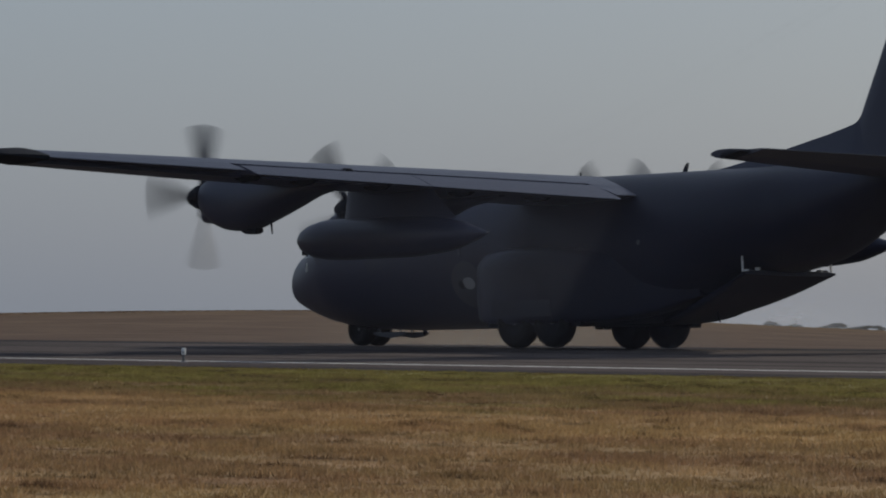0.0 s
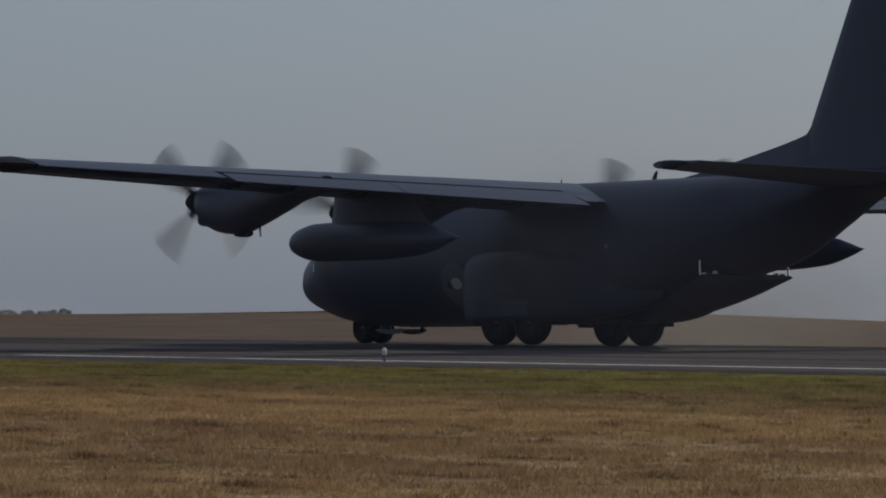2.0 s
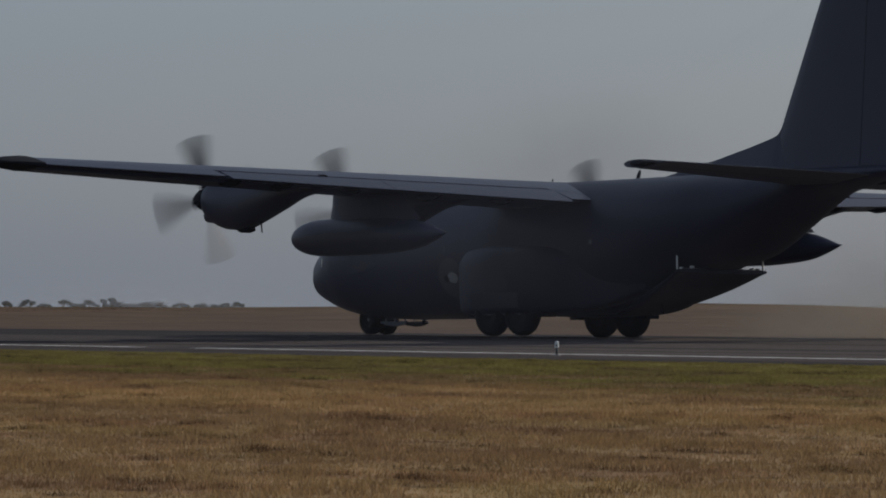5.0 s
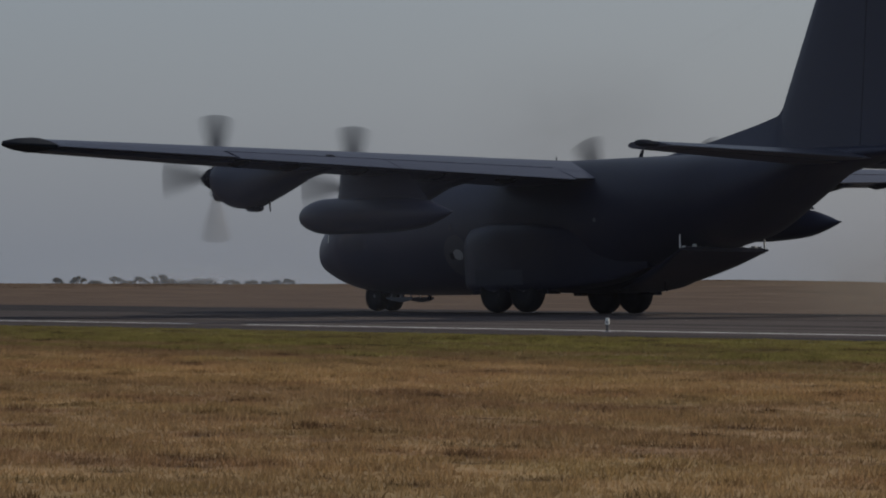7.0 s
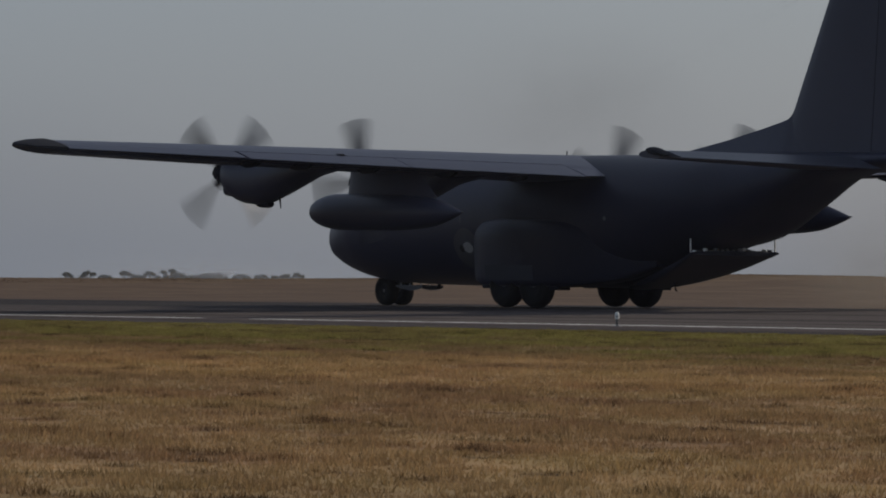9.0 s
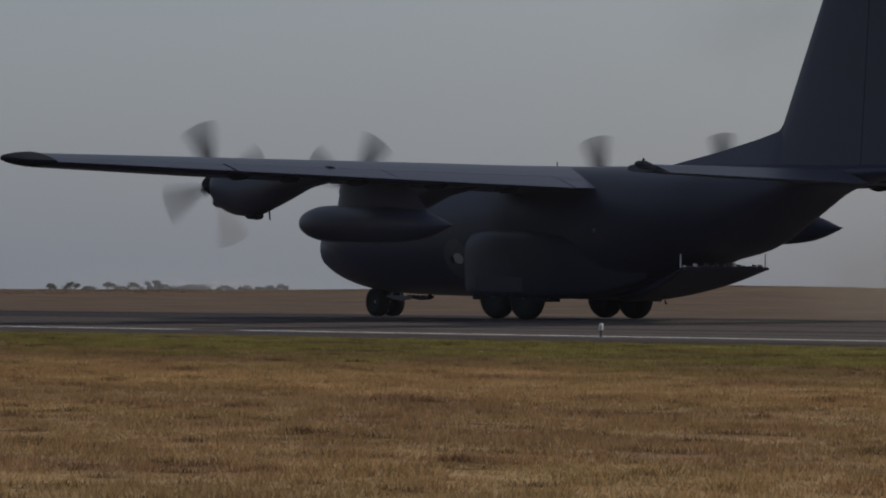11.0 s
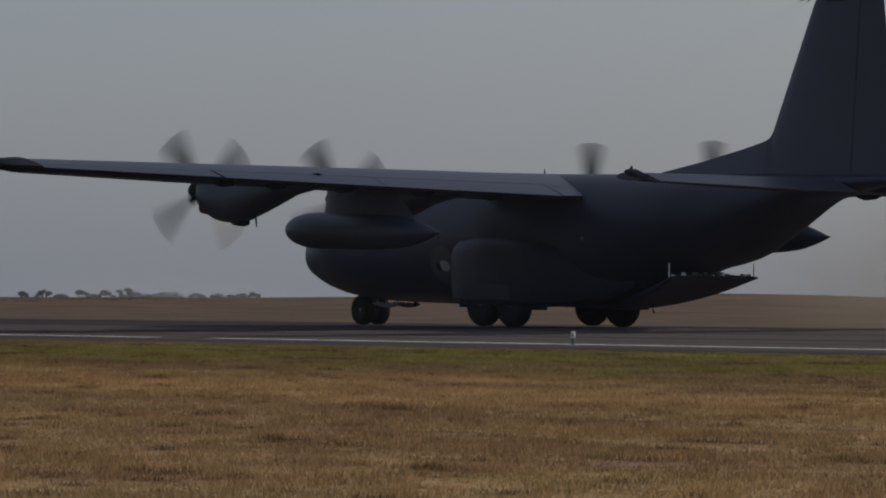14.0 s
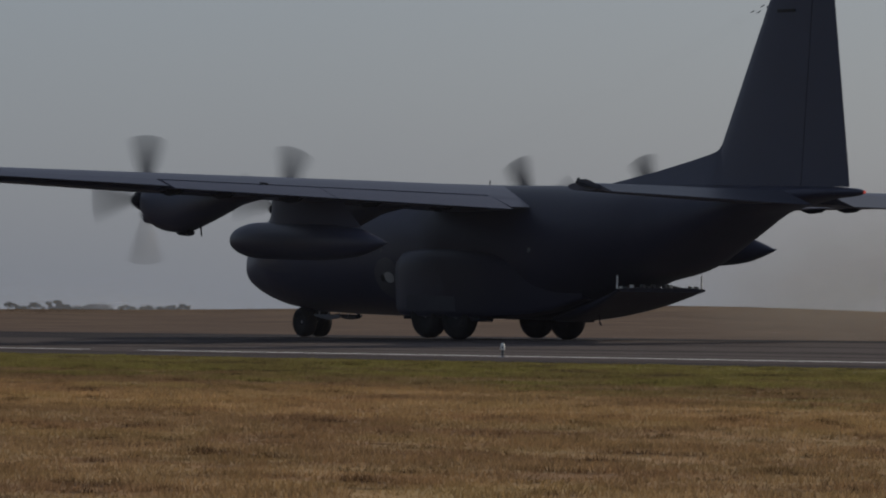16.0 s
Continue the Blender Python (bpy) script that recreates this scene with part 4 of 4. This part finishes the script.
def dust_haze_puff(scale, mat, label="thin drifting brown dust raised by the propellers"):
    """One rigid billow of thin dust, smoke or imitated haze: a shallow bowl whose density fades to nothing at its rim.
    """
    rings = []
    for i in range(9):
        f = max(0.004, i / 8)
        rings.append([(f * math.cos(a), 0.25 * (f * f - 1) + 0.05 * f * math.sin(3 * a + i), f * math.sin(a)) for a in [2 * math.pi * k / 28 for k in range(28)]])
    bm = loft(rings, False)
    bm.faces.new([v for v in bm.verts][:28])
    ob = new("dust_haze_cloud", mesh_of("dust_haze_cloud", bm, mat, 80))
    ob.scale = scale
    return tagged(ob, label, "dust", kind="stuff")


# bearing, distance, height at the start and at the end; size
PUFFS = [(-3.4, 162, -0.2, 1.4, (7, 3, 3.0)), (-1.9, 168, 0.0, 1.8, (8, 3, 3.9)), (-2.4, 180, 0.2, 2.8, (10, 4, 5.4))]
CLOUDS = [(dust_haze_puff(s, DUST), b, r, a, z) for b, r, a, z, s in PUFFS]
# smoke, and one added haze veil, each on a path of its own: (seconds, bearing, distance, height)
DRIFTS = [
    (dust_haze_puff((8.0, 1.5, 4.0), HAZE, "thin bluish smoke from the tyres"), ((0, -1.9, 112, 2.0), (1.5, -3.3, 112, 2.2), (3.5, -5.2, 112, 2.4), (6, -9.0, 112, 2.2), (7.5, -11.5, 112, 2.4), (9, -15, 112, 3.0), (11, -20, 112, 3.6), (16, -26, 112, 4.4))),
    (dust_haze_puff((22, 1.5, 9), AIRLIGHT, "thin veil sheet imitating haze over the runway"), ((0, -2.6, 100, 3.2), (3.5, -6.0, 100, 3.2), (7, -7.0, 100, 3.2), (16, -6.6, 100, 3.2))),
    (dust_haze_puff((2.6, 0.6, 1.5), TYRE_SMOKE, "grey tyre smoke behind the main wheels"), ((0, -0.6, 124, 0.1), (1, -2.1, 124, 0.1), (2, -3.4, 124, 0.1), (3.5, -4.3, 124, 0.1), (6, -2.0, 126, 0.5), (9, 4, 126, 1.2), (16, 9, 126, 1.8))),
    (dust_haze_puff((5.5, 1.5, 3.6), EXHAUST, "thin brown exhaust smoke over the wing"), ((0, -1.4, 150, 1.6), (1.5, -3.2, 150, 3.0), (3.0, -4.9, 148, 4.6), (6.2, -6.8, 146, 6.0), (9, -7.1, 146, 6.6), (11, -4.4, 148, 10), (13, 0.5, 150, 15), (16, 6, 150, 20))),
]
# veil sheets added before the far trees to grey them like haze
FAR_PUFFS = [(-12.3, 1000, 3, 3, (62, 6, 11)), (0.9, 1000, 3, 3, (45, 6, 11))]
CLOUDS += [(dust_haze_puff(s, FAR_HAZE, "pale veil sheet imitating haze before the distant trees"), b, r, a, z) for b, r, a, z, s in FAR_PUFFS]


# ---- movement ----
TIMES = (0, .5, 1, 1.5, 2, 2.5, 3, 3.5, 6, 6.5, 7, 7.5, 8, 8.5, 9, 9.5, 12, 12.5, 13, 13.5, 14, 14.5, 15, 15.5, 16)
AHEAD = (-12.208, -9.588, -7.044, -4.7, -2.513, -0.534, 1.146, 2.635, 7.72, 8.243, 8.576, 8.702, 8.693, 8.641, 8.65, 8.635, 8.149, 8.066, 7.916, 7.761, 7.639, 7.467, 7.25, 7.003, 6.748)
PITCH = (-1.031, -0.989, -0.937, -0.869, -0.724, -0.812, -0.957, -1.042, -0.669, -0.655, -0.659, -0.633, -0.487, -0.03, 0.75, 1.40, 0.72, 0.711, 0.813, 0.993, 1.178, 1.394, 1.348, 1.286, 1.219)


def ahead_at(t):
    """Metres rolled along the runway, with a smooth slowing down in the unseen stretches."""
    rows = [(a, b) for a, b in zip(TIMES, AHEAD)]
    i = min(max(0, int(np.searchsorted(TIMES, t, "right")) - 1), len(rows) - 2)
    v = [0.0] * len(rows)
    for k in range(len(rows)):
        lo, hi = max(0, k - 1), min(len(rows) - 1, k + 1)
        if 0 < k < len(rows) - 1:
            h0, h1 = TIMES[k] - TIMES[lo], TIMES[hi] - TIMES[k]
            s0, s1 = (AHEAD[k] - AHEAD[lo]) / h0, (AHEAD[hi] - AHEAD[k]) / h1
            v[k] = (s0 * h1 + s1 * h0) / (h0 + h1)
        else:
            v[k] = (AHEAD[hi] - AHEAD[lo]) / (TIMES[hi] - TIMES[lo])
    h = TIMES[i + 1] - TIMES[i]
    u = (t - TIMES[i]) / h
    return ((1 + 2 * u) * (1 - u) ** 2 * AHEAD[i] + u * (1 - u) ** 2 * h * v[i] + u * u * (3 - 2 * u) * AHEAD[i + 1] + u * u * (u - 1) * h * v[i + 1])


def airframe(t, side, turn, pitch, bank):
    p = spot(ahead_at(t), side)
    return Matrix.Translation(p) @ pose(0, 0, 0.012, 0, 0, 180 - 45.78 - turn) @ pose(0, 0, 0, bank) @ pose(0, 0, 0, 0, -pitch)


def turned(at, axis, degrees):
    return Matrix.Translation(at) @ Matrix.Rotation(radians(degrees), 4, axis)


def motions():
    walk(plane, [(t, airframe(t, o, y, p, b)) for t, o, y, p, b in (
        (0, 0.08, 0.697, -1.031, 0.23),
        (0.5, 0.054, 0.752, -0.989, 0.175),
        (1, 0.042, 0.845, -0.937, 0.198),
        (1.5, 0.031, 0.911, -0.869, 0.338),
        (2, -0.004, 0.92, -0.724, 0.352),
        (2.5, -0.015, 0.899, -0.812, 0.377),
        (3, -0.016, 0.803, -0.957, 0.402),
        (3.5, 0.027, 0.683, -1.042, 0.527),
        (6, 0.049, -0.189, -0.669, 0.474),
        (6.5, 0.039, -0.36, -0.655, 0.406),
        (7, 0.05, -0.539, -0.659, 0.254),
        (7.5, 0.055, -0.656, -0.633, 0.165),
        (8, 0.047, -0.733, -0.487, 0.089),
        (8.5, 0.027, -0.719, -0.03, -0.117),
        (9, 0.003, -0.575, 0.75, -0.327),
        (9.5, -0.021, -0.489, 1.40, -0.5),
        (12, -0.06, -0.144, 0.72, -0.548),
        (12.5, -0.098, -0.092, 0.711, -0.605),
        (13, -0.082, -0.15, 0.813, -0.59),
        (13.5, -0.072, -0.219, 0.993, -0.465),
        (14, -0.063, -0.306, 1.178, -0.362),
        (14.5, -0.067, -0.411, 1.394, -0.232),
        (15, -0.038, -0.479, 1.348, -0.134),
        (15.5, -0.002, -0.563, 1.286, -0.08),
        (16, 0.033, -0.675, 1.219, -0.073),
    )])
    # nose leg stays on the ground while the airframe pitches
    ts = [i * 0.5 for i in range(33)]
    walk(nose_gear, [(t, pose(9.78, 0, -9.78 * math.sin(radians(float(np.interp(t, TIMES, PITCH)))))) for t in ts])
    for w, at, r in WHEELS:
        walk(w, [(t, turned(at, "Y", math.degrees((ahead_at(t) - AHEAD[0]) / r))) for t in [i * 0.1 for i in range(161)]])
    flap = ((0, 3.5, 6, 7, 9, 9.5, 12, 13.5, 14.5, 15, 16), (1.0, 0.85, 0.5, 0.4, 0.18, 0.1, 0, 0, 0.2, 0.4, 0.55))
    for kind, ob, at, axis in SURFACES:
        if kind == "flap":
            for_t = [(t, float(np.interp(t, *flap))) for t in ts]
            walk(ob, [(t, Matrix.Translation((-0.30 * k, 0, -0.055 * k)) @ turned(at, axis, -4 * k)) for t, k in for_t])
    lift = ((0, 3.5, 6, 7, 8, 9, 10, 16), (-6, -4, 1, 4.5, 7, 10, 12, 12))
    for e in ELEVATORS:
        walk(e, [(t, turned(Vector((-14.22, 0, 4.42)), "Y", -float(np.interp(t, *lift)))) for t in ts])
    drop = ((0, 3.5, 7, 8, 9, 9.7, 11, 16), (0.9, 1.1, 1.4, 1.9, 2.7, 3.4, 3.9, 4.2))
    walk(RAMP, [(t, turned(RAMP_AT, "Y", -float(np.interp(t, *drop)))) for t in ts])
    for ob, b, r, a, z in CLOUDS:
        rows = []
        for t, k in ((0, 0), (1.5, 0.25), (3.5, 0.5), (6, 0.7), (9, 0.85), (16, 1.0)):
            g = radians(b + 0.5 * k)
            rows.append((t, Matrix.Translation((r * math.sin(g), r * math.cos(g), a + (z - a) * k)) @ pose(0, 0, 0, 0, 0, -b)))
        walk(ob, rows)
    for ob, path in DRIFTS:
        walk(ob, [(t, Matrix.Translation((r * math.sin(radians(b)), r * math.cos(radians(b)), z)) @ pose(0, 0, 0, 0, 0, -b)) for t, b, r, z in path])
    # propellers: about five and a half turns a second, with the blades where they stand each half second
    phases = (
        (0, 0, 40, 0, 40, 4, 0, 50, 0, 40, 0, 45, 40, 0, 43, 0, 55, 0, 52, 0, 52, 46, 0, 46, 0),
        (55, 57, 10, 75, 20, 3, 0, 47, -6, 40, 0, 65, 66, 20, 80, 25, 35, 0, 46, 0, 56, 47, 3, 60, 12),
        (40, 12, 38, 78, 15, 55, 30, 75, 65, 8, 68, 10, 12, 78, 20, 78, 78, 28, 78, 42, 0, 0, 48, 2, 65),
        (40, 50, 60, 70, 70, 70, 80, 60, 50, 50, 60, 70, 50, 60, 20, 82, 85, 40, 85, 45, 0, 0, 50, 0, 70),
    )
    for (prop, at), row in zip(PROPS, phases):
        angle, keys = float(row[0]), [(0.0, float(row[0]))]
        for i in range(1, 25):
            n = round((TIMES[i] - TIMES[i - 1]) * FPS)
            want = (row[i] - angle - 66 * n + 45) % 90 - 45
            goal = angle + 66 * n + want
            keys += [(TIMES[i - 1] + j / FPS, angle + (goal - angle) * j / n) for j in range(1, n + 1)]
            angle = goal
        walk(prop, [(t, turned(at, "X", a)) for t, a in keys])


motions()
